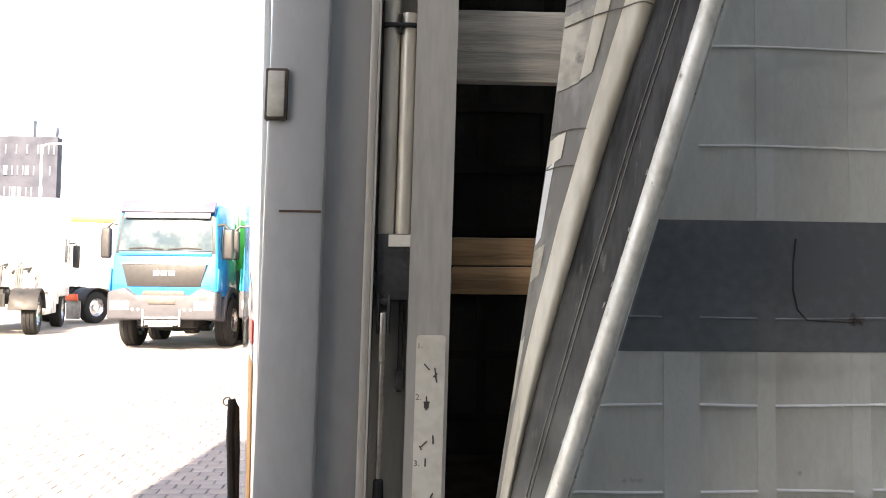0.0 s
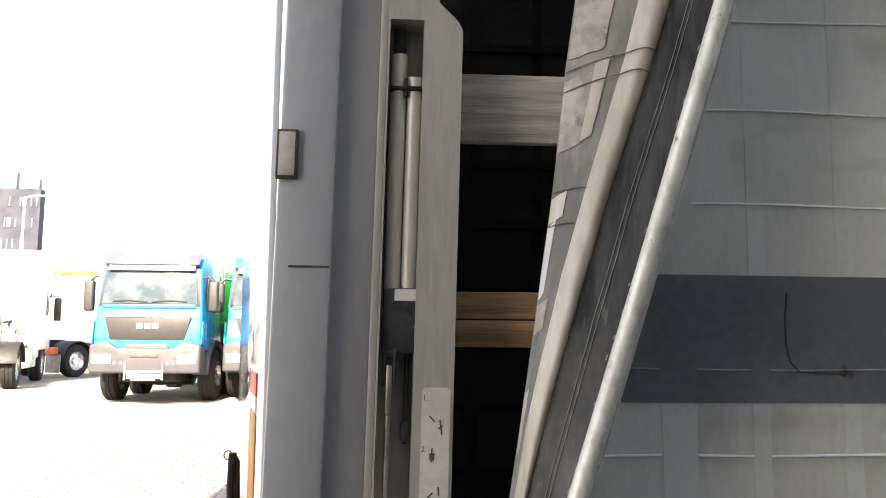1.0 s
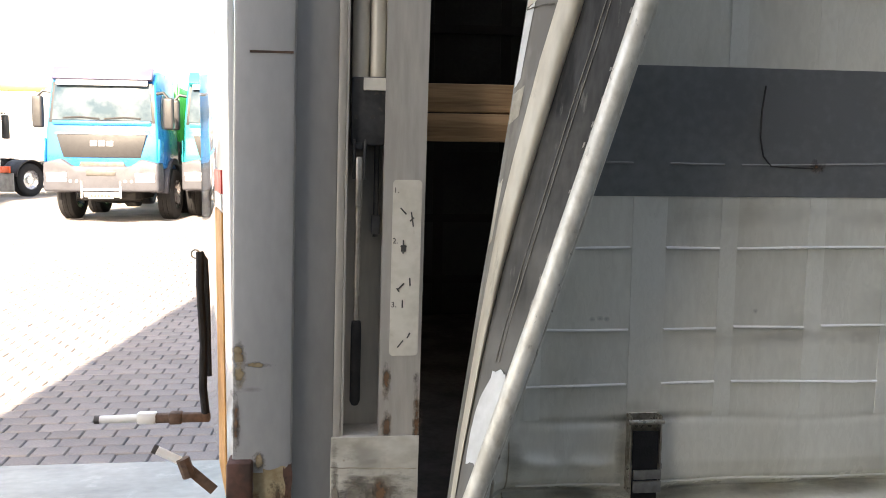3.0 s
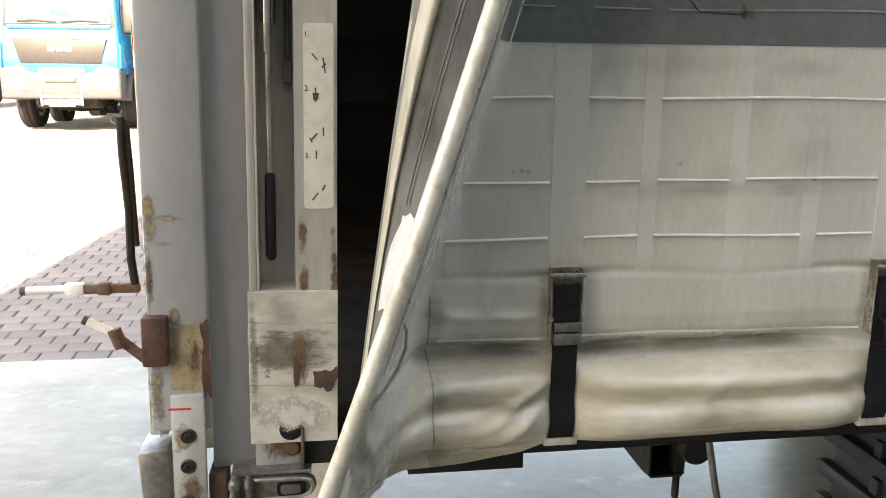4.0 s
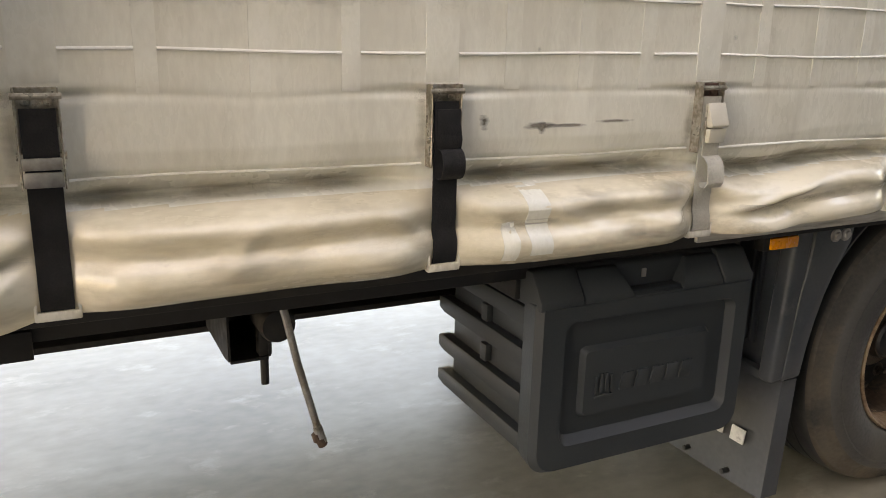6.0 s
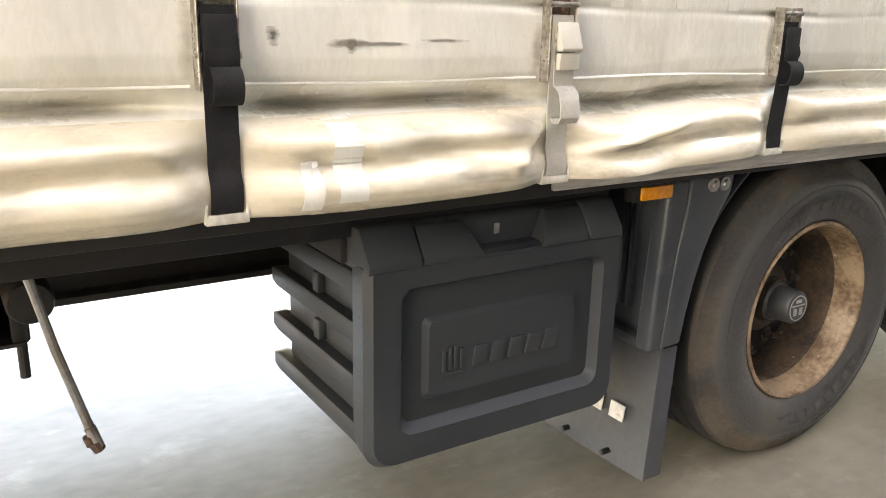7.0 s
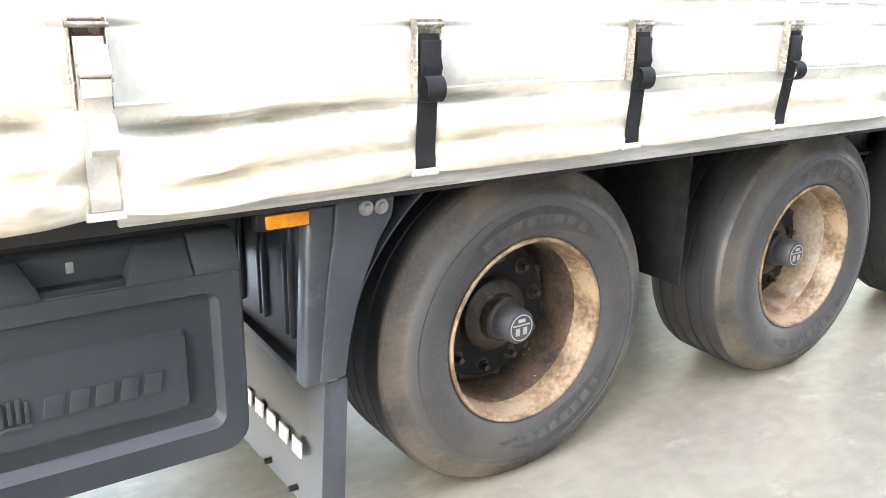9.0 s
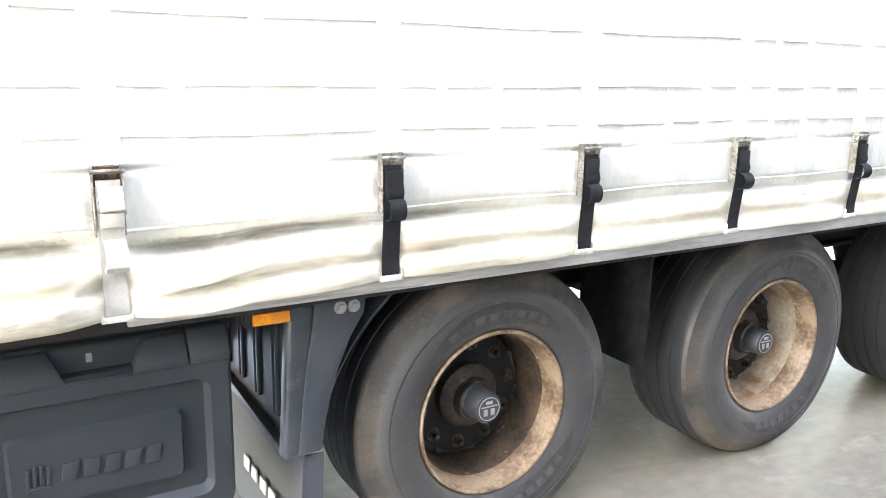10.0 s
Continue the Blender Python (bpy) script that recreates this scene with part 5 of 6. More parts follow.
def build_toolbox():
    X0, X1, Z0, Z1, YF = 1.957, 2.588, 0.372, 0.862, 0.03
    body = part("toolbox", box(X0 + 0.03, X1 - 0.02, YF + 0.05, 0.50, Z0 + 0.03, Z1 - 0.005, 0.02, 3), M_BOX, trailer, "dark grey moulded plastic tool box")
    # front frame with two sunken steps and a raised middle panel
    bm = bmesh.new()
    loops = [
        (rounded2(X0 + 0.004, X1 - 0.004, Z0 + 0.004, Z1 - 0.07, 0.055, 0.008), YF + 0.07), (rounded2(X0, X1, Z0, Z1 - 0.07, 0.055, 0.008), YF + 0.02),
        (rounded2(X0 + 0.012, X1 - 0.012, Z0 + 0.012, Z1 - 0.082, 0.05, 0.006), YF), (rounded(X0 + 0.070, X1 - 0.055, Z0 + 0.068, Z1 - 0.118, 0.03), YF),
        (rounded(X0 + 0.085, X1 - 0.068, Z0 + 0.086, Z1 - 0.128, 0.02), YF + 0.022), (rounded(X0 + 0.128, X1 - 0.120, Z0 + 0.126, Z1 - 0.190, 0.015), YF + 0.022),
        (rounded(X0 + 0.136, X1 - 0.128, Z0 + 0.134, Z1 - 0.198, 0.012), YF + 0.006)]
    rings = [[bm.verts.new((x, y, z)) for x, z in pts] for pts, y in loops]
    n = len(rings[0])
    for a, b in zip(rings, rings[1:]):
        for i in range(n):
            bm.faces.new((a[i], a[(i + 1) % n], b[(i + 1) % n], b[i]))
    bm.faces.new(rings[-1])
    bm.faces.new(rings[0])
    part("door", bm, M_BOX, body, "moulded lid with a raised middle panel", 0.5)
    # sloping top lip in three pieces with a handle recess
    for a, b in ((X0 + 0.003, X0 + 0.119), (X1 - 0.099, X1 - 0.003)):
        part("corner_cap", prism([(YF + 0.002, Z1 - 0.088), (YF + 0.002, Z1 - 0.066), (YF + 0.045, Z1 - 0.004), (0.2, Z1 - 0.004), (0.2, Z1 - 0.088)], "x", a, b, 0.008), M_BOX, body)
    for a, b in ((X0 + 0.121, X0 + 0.266), (X1 - 0.232, X1 - 0.101)):
        lip = part("top_lip", prism([(YF + 0.004, Z1 - 0.088), (YF + 0.004, Z1 - 0.069), (YF + 0.042, Z1 - 0.012), (0.18, Z1 - 0.012), (0.18, Z1 - 0.088)], "x", a, b, 0.006), M_BOX, body)
        for v in lip.data.vertices:       # the recess narrows downwards
            if abs(v.co.x - 2.29) < 0.09:
                v.co.x += (-1 if v.co.x < 2.29 else 1) * 0.034 * (v.co.z - Z1 + 0.088) / 0.076
    # recess block in a darker plastic, painting in the shade of the hollow
    part("handle_recess", join(box(X0 + 0.225, X1 - 0.19, YF + 0.06, 0.16, Z1 - 0.085, Z1 - 0.014, 0.004)), M_BOXSHADE, body)
    part("recess_lip", box(X0 + 0.262, X1 - 0.228, YF + 0.002, YF + 0.07, Z1 - 0.088, Z1 - 0.076, 0.005), M_BOX, body)
    part("keyhole", box(2.268, 2.282, YF + 0.048, YF + 0.062, Z1 - 0.052, Z1 - 0.03, 0.002), M_STEEL, body)
    # emblem on the raised panel, plain shapes only
    ex = X0 + 0.165
    part("emblem", join(*[box(ex + 0.014 * k, ex + 0.008 + 0.014 * k, YF + 0.001, YF + 0.007, 0.56 - 0.004 * abs(k - 1.5), 0.60 + 0.006 * (1.5 - abs(k - 1.5)), 0.002) for k in range(4)], box(ex, ex + 0.05, YF + 0.001, YF + 0.007, 0.545, 0.553, 0.002)), M_BOX, body)
    for k in range(5):
        x = X0 + 0.235 + 0.045 * k
        part("emblem", prism([(x, 0.555), (x + 0.034, 0.555), (x + 0.042, 0.598), (x + 0.008, 0.598)], "y", YF + 0.001, YF + 0.007, 0.002), M_BOX, body)
    # ribs on the side
    for z in (0.435, 0.535, 0.645, 0.745):
        part("rib", prism([(0.09, z - 0.02), (0.50, z - 0.02), (0.53, z - 0.012), (0.53, z + 0.018), (0.50, z + 0.024), (0.09, z + 0.024)], "x", X0 + 0.004, X0 + 0.04, 0.004), M_BOX, body)
    for z in (0.585, 0.69):
        part("rib", box(X0 + 0.012, X0 + 0.03, 0.28, 0.31, z - 0.02, z + 0.025, 0.003), M_BOX, body)
    part("hanger", join(box(X0 + 0.02, X1 - 0.03, 0.14, 0.18, 0.855, 0.90), box(X0 + 0.02, X1 - 0.03, 0.46, 0.5, 0.855, 0.90), box(X0 - 0.01, X0 + 0.06, 0.12, 0.52, 0.78, 0.83, 0.006)), M_CHASSIS, body)
    return body


build_toolbox()

# ---------------------------------------------------------------- side marker, mudguard, flap
lamp = part("side_marker", box(2.628, 2.748, 0.052, 0.085, 0.842, 0.882, 0.004), M_DARKBOX, trailer, "amber side marker in a black base")
part("lens", box(2.647, 2.743, 0.044, 0.056, 0.846, 0.877, 0.004), M_ORANGE, lamp, "amber lens")
part("reflector", lathe([(0.0, 0.041), (0.008, 0.042), (0.009, 0.046), (0.0, 0.046)], "y", 12, (2.672, 0, 0.861)), M_ORANGE, lamp)

AX = [3.41, 4.715, 6.02]
AXZ, TYRE_R = 0.437, 0.467


def build_mudguard(ax):
    """Quarter fender ahead of a wheel, its side bracket and the flap below."""
    root = part("mudguard", sheet(spread(0, 1, 0.05), [0.075, 0.1, 0.3, 0.5, 0.53], lambda u, y: (
        (a := radians(128 + 46 * u)), (ax + 0.03 + 0.60 * math.cos(a) * (1 + 0.03 * u), y, AXZ - 0.02 + 0.60 * math.sin(a) + (0.012 if 0.09 < y < 0.51 else 0)))[1], 0.006, (-0.8, 0, 0.5)), M_FENDER, trailer, "dark plastic mudguard with a rubber flap")
    part("side_bracket", prism([(ax - 0.60, 0.892), (ax - 0.455, 0.892), (ax - 0.462, 0.84), (ax - 0.50, 0.78), (ax - 0.535, 0.70), (ax - 0.557, 0.63), (ax - 0.575, 0.55), (ax - 0.587, 0.472), (ax - 0.655, 0.468), (ax - 0.645, 0.55), (ax - 0.63, 0.70), (ax - 0.61, 0.80)], "y", 0.045, 0.085, 0.008), M_FENDER, root, "scuffed side bracket of the mudguard")
    for dx in (-0.532, -0.494):
        part("bolt", lathe([(0.0, 0.032), (0.009, 0.033), (0.011, 0.038), (0.017, 0.040), (0.018, 0.045), (0.0, 0.045)], "y", 18, (ax + dx, 0, 0.865)), M_STEEL, root)
    part("front_panel", prism([(0.085, 0.885), (1.5, 0.885), (1.5, 0.50), (0.66, 0.47), (0.085, 0.45)], "x", ax - 0.665, ax - 0.655, 0.003), M_FENDER, root)
    for y in (0.14, 0.17, 0.30, 0.33, 0.45, 0.48, 0.6):
        part("rib", box(ax - 0.678, ax - 0.664, y, y + 0.014, 0.55, 0.87, 0.004), M_FENDER, root)
    part("edge_rail", prism([(ax - 0.668, 0.885), (ax - 0.60, 0.885), (ax - 0.642, 0.468), (ax - 0.692, 0.462)], "y", 0.05, 0.10, 0.012, 3), M_FENDER, root)
    part("shelf", prism([(0.09, 0.462), (0.95, 0.505), (0.95, 0.53), (0.09, 0.49)], "x", ax - 0.69, ax - 0.60, 0.004), M_FENDER, root)
    flap = part("flap", sheet(spread(0, 1, 0.04), spread(0, 1, 0.1), lambda u, v: (ax - 0.655 + 0.02 * v - 0.012 * math.sin(3.1 * u), 0.06 + 0.88 * u, 0.10 + 0.37 * v + 0.02 * u * v), 0.008, (1, 0, 0)), M_FLAP, root, "grey rubber mud flap")
    part("flap_side", prism([(ax - 0.655, 0.10), (ax - 0.628, 0.458), (ax - 0.575, 0.458), (ax - 0.59, 0.10)], "y", 0.062, 0.07, 0.002), M_FLAP, root)
    for k in range(5):
        y = 0.50 - 0.079 * k
        part("flap_print", prism([(y, 0.238), (y - 0.050, 0.238), (y - 0.056, 0.284), (y - 0.006, 0.284)], "x", ax - 0.6705, ax - 0.6665), M_WORNW, root, "worn white print")
    for y, z in ((0.342, 0.127), (0.184, 0.131)):
        part("flap_bolt", lathe([(0.0, ax - 0.685), (0.008, ax - 0.684), (0.009, ax - 0.66), (0.0, ax - 0.66)], "x", 10, (0, y, z)), M_DARKBOX, root)
    return root


build_mudguard(AX[0])

# ---------------------------------------------------------------- wheels


def sidewall(r):
    return float(np.interp(r, [0.285, 0.305, 0.335, 0.365, 0.378, 0.398], [0.014, 0.006, 0.0, 0.001, 0.003, 0.012]))


def arc_block(a0, a1, r0, r1, h, n=4, taper=0.0):
    """A pad raised by h on the sidewall, bent to its circle; angles in degrees from the top, clockwise."""
    bm = bmesh.new()
    rs = [r0 + (r1 - r0) * k / 4 for k in range(5)]
    rows = []
    for i in range(n + 1):
        a = radians(90 - (a0 + (a1 - a0) * i / n))
        q = 1 - taper * abs(2 * i / n - 1) ** 2
        mid = (r0 + r1) / 2
        rr = [mid + (r - mid) * max(0.02, q) for r in rs]
        rows.append([bm.verts.new((r * math.cos(a), sidewall(r) - h, r * math.sin(a))) for r in rr] + [bm.verts.new((r * math.cos(a), sidewall(r) + 0.004, r * math.sin(a))) for r in reversed(rr)])
    m = len(rows[0])
    for a, b in zip(rows, rows[1:]):
        for k in range(m):
            bm.faces.new((a[k], a[(k + 1) % m], b[(k + 1) % m], b[k]))
    bm.faces.new(rows[0])
    bm.faces.new(rows[-1])
    return bm


def build_wheel(rim_mat, barrel_mat, turn=0.0, name="wheel"):
    """A wide single wheel; its outer side looks towards -y, its middle is the origin."""
    root = thing(name)
    R = TYRE_R
    # tread shoulder, sidewall and bead; y = 0 is the outermost sidewall
    prof = [(0.262, 0.035), (0.272, 0.022), (0.285, 0.014), (0.305, 0.006), (0.335, 0.0), (0.365, 0.001), (0.372, 0.004), (0.378, 0.003), (0.398, 0.012), (0.402, 0.017), (0.418, 0.028), (R - 0.012, 0.042), (R - 0.004, 0.055),
            (R, 0.075)]
    for y in (0.11, 0.17, 0.23, 0.285):
        prof += [(R + 0.001, y - 0.005), (R - 0.003, y - 0.003), (R - 0.003, y + 0.003), (R + 0.001, y + 0.005)]
    prof += [(R, 0.318), (R - 0.006, 0.335), (0.418, 0.36), (0.36, 0.385), (0.30, 0.38), (0.262, 0.36)]
    bm = lathe(prof, "y", 96, closed=True)
    for v in bm.verts:                      # flattened where it stands
        if v.co.z < 0:
            v.co.z *= 1 - (v.co.z / R) ** 4 * (1 - (AXZ + 0.009) / R)
        v.co.z = max(v.co.z, -AXZ + 0.001)
    for face in bm.faces:                   # dust cakes on the outer shoulder
        c = face.calc_center_median()
        if math.hypot(c.x, c.z) > 0.40:
            face.material_index = 1 if c.y < 0.05 else 2
    tyre = part("tyre", bm, [M_TYRE, M_TYREB, M_TREAD], root, "worn dusty wide tyre", 0.5)
    # raised pads stand for the moulded names
    part("smooth_patch", arc_block(turn - 52, turn + 46, 0.288, 0.362, 0.0006, 20, 1.0), M_TYRED, root)
    part("smooth_patch", arc_block(turn + 110, turn + 200, 0.288, 0.356, 0.0006, 20, 1.0), M_TYRED, root)
    for k in range(8):
        part("moulded_pad", arc_block(turn - 34 + 8.6 * k, turn - 34 + 8.6 * k + 5.6, 0.312, 0.338, 0.0022), M_TYRET, root)
    for k in range(7):
        part("moulded_pad", arc_block(turn + 128 + 8.2 * k, turn + 128 + 8.2 * k + 5.4, 0.308, 0.332, 0.0022), M_TYRET, root)
    bm = lathe([(0.268, 0.034), (0.267, 0.022), (0.262, 0.017), (0.256, 0.020), (0.253, 0.03), (0.249, 0.055), (0.243, 0.07), (0.24, 0.10), (0.237, 0.13), (0.232, 0.20), (0.224, 0.245), (0.220, 0.25), (0.225, 0.285), (0.27, 0.285)], "y", 72, closed=True)
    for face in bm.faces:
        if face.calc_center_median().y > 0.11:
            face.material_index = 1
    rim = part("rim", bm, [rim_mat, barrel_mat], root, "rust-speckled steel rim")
    disc = part("disc", lathe([(0.226, 0.235), (0.21, 0.215), (0.19, 0.21), (0.13, 0.212), (0.12, 0.23), (0.0, 0.23), (0.0, 0.26), (0.226, 0.262)], "y", 48), M_DISC, root, "oily wheel disc")
    for k in range(10):
        a = 2 * math.pi * (k + 0.3) / 10
        c = (0.1675 * math.cos(a), 0, 0.1675 * math.sin(a))
        part("wheel_nut", join(lathe([(0.0, 0.175), (0.010, 0.176), (0.011, 0.18), (0.011, 0.195), (0.017, 0.195), (0.0175, 0.21), (0.0, 0.21)], "y", 6, c), lathe([(0.0, 0.202), (0.024, 0.202), (0.025, 0.212), (0.0, 0.212)], "y", 16, c)), M_HUB, root)
    # black discs on the wheel disc, painted in as the dark of its holes
    for k in range(10):
        a = 2 * math.pi * (k + 0.8) / 10
        part("vent_hole", lathe([(0.0, 0.2085), (0.017, 0.2085), (0.017, 0.23), (0.0, 0.23)], "y", 14, (0.2 * math.cos(a), 0, 0.2 * math.sin(a))), M_INK, root)
    hub = part("hub", lathe([(0.112, 0.23), (0.108, 0.175), (0.092, 0.16), (0.072, 0.155), (0.066, 0.13), (0.0, 0.13)], "y", 40), M_HUB, root, "oily hub")
    cap = part("hub_cap", lathe([(0.062, 0.145), (0.060, 0.13), (0.053, 0.122), (0.0505, 0.066), (0.046, 0.058), (0.036, 0.056), (0.0, 0.056)], "y", 8 * 5), M_CAP, root, "dark grey screw hub cap")
    part("cap_ring", lathe([(0.039, 0.0575), (0.039, 0.0545), (0.036, 0.0545), (0.036, 0.0575)], "y", 32, closed=True), M_CAPL, root)
    part("cap_mark", join(box(-0.03, 0.03, 0.0545, 0.0565, 0.006, 0.010), box(-0.02, -0.006, 0.0545, 0.0565, -0.022, 0.0), box(0.006, 0.02, 0.0545, 0.0565, -0.022, 0.0), box(-0.012, 0.012, 0.0545, 0.0565, 0.016, 0.026)), M_CAPL, root)
    return root


def set_wheel(w, x):
    w.parent = trailer
    w.matrix_basis = Matrix.Translation((x, 0.066, AXZ))
    tagged(w, "wide single trailer wheel with worn tyre and rusty rim")


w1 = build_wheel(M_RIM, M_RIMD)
set_wheel(w1, AX[0])
w2 = build_wheel(M_RIM, M_RIMW, 12.0)
set_wheel(w2, AX[1])
copy_thing(w2, Matrix.Translation((AX[2], 0.066, AXZ)))
for x in AX:
    f = copy_thing(w1, Matrix.Translation((x, FAR - 0.066, AXZ)) @ Matrix.Rotation(radians(180), 4, 'Z'))
    part("axle", tube([(x, 0.30, AXZ), (x, FAR - 0.3, AXZ)], 0.065, 20), M_CHASSIS, trailer, "black axle beam")
    part("brake_drum", lathe([(0.0, 0.27), (0.2, 0.27), (0.205, 0.44), (0.0, 0.46)], "y", 32, (x, 0, AXZ)), M_CHASSIS, trailer)
    part("air_bellows", lathe([(0.0, 0.44), (0.11, 0.45), (0.13, 0.52), (0.11, 0.59), (0.13, 0.66), (0.11, 0.72), (0.0, 0.73)], "z", 24, (x + 0.3, 0.78, 0)), M_STRAP, trailer)
part("landing_gear", join(box(9.6, 9.75, 0.35, 0.5, 0.1, 0.95), box(9.5, 9.85, 0.3, 0.55, 0.0, 0.03), box(9.6, 9.75, 2.0, 2.15, 0.1, 0.95), box(9.5, 9.85, 1.95, 2.2, 0.0, 0.03)), M_CHASSIS, trailer)
# added plate that stops daylight showing through from the far side
part("light_block_plate", box(2.7, 7.5, 0.60, 0.615, 0.76, 0.94, 0.002), M_CHASSIS, trailer)
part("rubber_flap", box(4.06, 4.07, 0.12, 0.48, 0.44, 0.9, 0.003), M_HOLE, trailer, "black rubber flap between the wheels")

# ---------------------------------------------------------------- yard: the blue tipper truck


def truck_wheel(r=0.52, w=0.32):
    """Local wheel looking to -x side faces; axle along x, middle at the origin."""
    root = thing("wheel")
    part("tyre", lathe([(0.29, -w / 2 + 0.02), (0.32, -w / 2), (0.43, -w / 2 - 0.005), (r - 0.03, -w / 2 + 0.01), (r, -w / 2 + 0.04), (r, -0.05), (r - 0.012, -0.045), (r - 0.012, -0.035), (r, -0.03), (r, 0.03), (r - 0.012, 0.035), (r - 0.012, 0.045), (r, 0.05), (r, w / 2 - 0.04), (r - 0.03, w / 2 - 0.01), (0.43, w / 2 + 0.005), (0.32, w / 2), (0.29, w / 2 - 0.02)], "x", 40, closed=True), M_STRAP, root)
    part("rim", lathe([(0.0, 0.10), (0.12, 0.12), (0.13, 0.06), (0.22, 0.05), (0.27, 0.10), (0.30, w / 2 - 0.01), (0.30, -w / 2 + 0.01), (0.25, -0.10), (0.0, -0.10)], "x", 32), M_ALLOY, root)
    return root


def build_tipper(paint, label):
    """Tipper truck facing -y; the origin lies on the ground under the middle of the front bumper."""
    t = thing("tipper_truck", (0, 0, 0), label, "truck", "parked trucks")
    # cab, a shaped shell with sloping screen
    side = [(0.02, 1.05), (0.0, 1.30), (0.05, 1.75), (0.16, 2.42), (0.22, 2.62), (0.36, 2.82), (0.7, 2.9), (1.75, 2.9), (1.8, 2.82), (1.8, 1.0)]
    bm = prism(side, "x", -1.16, 1.16, 0.05, 3)
    for v in bm.verts:
        if v.co.z > 1.7:
            v.co.x *= 1 - 0.07 * (v.co.z - 1.7)
    cab = part("cab", bm, paint, t, "glossy blue cab" if paint is M_CABB else "teal cab")
    part("windscreen", prism([(-1.04, 1.93), (1.04, 1.93), (0.98, 2.58), (-0.98, 2.58)], "y", 0.0, 0.02, 0.01), M_WIND, cab)
    for c in cab.children:
        for v in c.data.vertices:
            v.co.y += 0.042 + (v.co.z - 1.75) * 0.165 - 0.018
    part("sun_visor", prism([(0.09, 2.70), (0.26, 2.93), (0.34, 2.91), (0.2, 2.66)], "x", -1.04, 1.04, 0.02), M_VISOR if paint is M_CABB else paint, cab, "purple-tinted sun visor" if paint is M_CABB else "")
    part("visor_board", prism([(0.085, 2.58), (0.15, 2.72), (0.19, 2.71), (0.13, 2.57)], "x", -0.95, 0.95, 0.01), M_LENS, cab, "pale board under the visor")
    rimpart = part("screen_frame", prism([(-1.1, 1.88), (1.1, 1.88), (1.03, 2.63), (-1.03, 2.63)], "y", 0.0, 0.012, 0.004), M_GRILLE, cab)
    for v in rimpart.data.vertices:
        v.co.y += 0.058 + (v.co.z - 1.75) * 0.165 - 0.018
    part("grille", prism([(-0.93, 1.66), (0.93, 1.66), (0.80, 1.24), (-0.80, 1.24)], "y", -0.015, 0.05, 0.01), M_GRILLE, cab, "dark grille")
    for k in range(3):
        part("emblem", box(-0.24 + 0.17 * k, -0.1 + 0.17 * k, -0.025, -0.012, 1.45, 1.55, 0.01), M_LENS, cab)
    part("screen_lip", box(-1.02, 1.02, 0.03, 0.09, 1.84, 1.92, 0.02), paint, cab)
    for s in (-1, 1):
        part("wiper", tube([(s * 0.05, 0.05, 1.96), (s * 0.45, 0.055, 1.99), (s * 0.8, 0.055, 1.97)], 0.015, 6), M_GRILLE, cab)
        part("mirror", box(s * 1.36 - 0.11, s * 1.36 + 0.11, 0.10, 0.26, 1.78, 2.38, 0.05, 3), M_GRILLE, cab, "black side mirror")
        part("arm", tube([(s * 1.05, 0.25, 2.44), (s * 1.25, 0.2, 2.47), (s * 1.36, 0.18, 2.36)], 0.03, 8), M_GRILLE, cab)
        part("side_window", prism([(0.45, 1.8), (1.4, 1.8), (1.4, 2.45), (0.55, 2.45), (0.4, 2.1)], "x", s * 1.125, s * 1.14, 0.005), M_WIND, cab)
        part("corner_panel", prism([(-0.03, 1.15), (0.35, 1.15), (0.35, 1.55), (0.02, 1.6)], "x", s * 1.16, s * 1.20, 0.02), paint, cab)
        part("wheel_arch", prism([(1.2 + 0.72 * math.cos(radians(a)), 0.56 + 0.68 * math.sin(radians(a))) for a in range(0, 181, 15)] + [(1.2 + 0.6 * math.cos(radians(a)), 0.56 + 0.56 * math.sin(radians(a))) for a in range(180, -1, -15)], "x", s * 0.86, s * 1.22, 0.01), M_CABT, t)
        part("step", box(s * 0.95, s * 1.2, 1.62, 1.95, 0.45, 1.1, 0.03), M_CABT, t)
        lampbox = part("headlamp", box(s * 0.70, s * 1.12, -0.135, -0.10, 0.78, 0.96, 0.02), M_LENS, t, "headlamp")
        part("divider", box(s * 0.70, s * 1.12, -0.14, -0.13, 0.865, 0.875), M_CABT, lampbox)
    part("bumper", join(prism([(-1.19, 0.60), (1.19, 0.60), (1.19, 1.14), (0.82, 1.22), (0.6, 1.08), (-0.6, 1.08), (-0.82, 1.22), (-1.19, 1.14)], "y", -0.12, 0.35, 0.05, 3)), M_CABT, t, "grey steel bumper")
    part("grille_trim", prism([(-0.95, 1.665), (0.95, 1.665), (0.93, 1.70), (-0.93, 1.70)], "y", -0.022, 0.05, 0.008), M_LENS, cab, "bright strip over the grille")
    part("lower_grille", prism([(-0.5, 1.05), (0.5, 1.05), (0.44, 1.16), (-0.44, 1.16)], "y", -0.03, 0.05, 0.01), M_INK, t, "dark lower grille")
    part("number_plate", box(-0.26, 0.26, -0.155, -0.142, 0.47, 0.58, 0.004), M_LENS, t)
    for k in range(6):
        part("plate_bar", box(-0.21 + 0.07 * k, -0.165 + 0.07 * k, -0.158, -0.154, 0.495, 0.555), M_INK, t)
    part("bumper_slot", box(-0.3, 0.3, -0.135, -0.11, 0.90, 0.99, 0.01), M_INK, t)
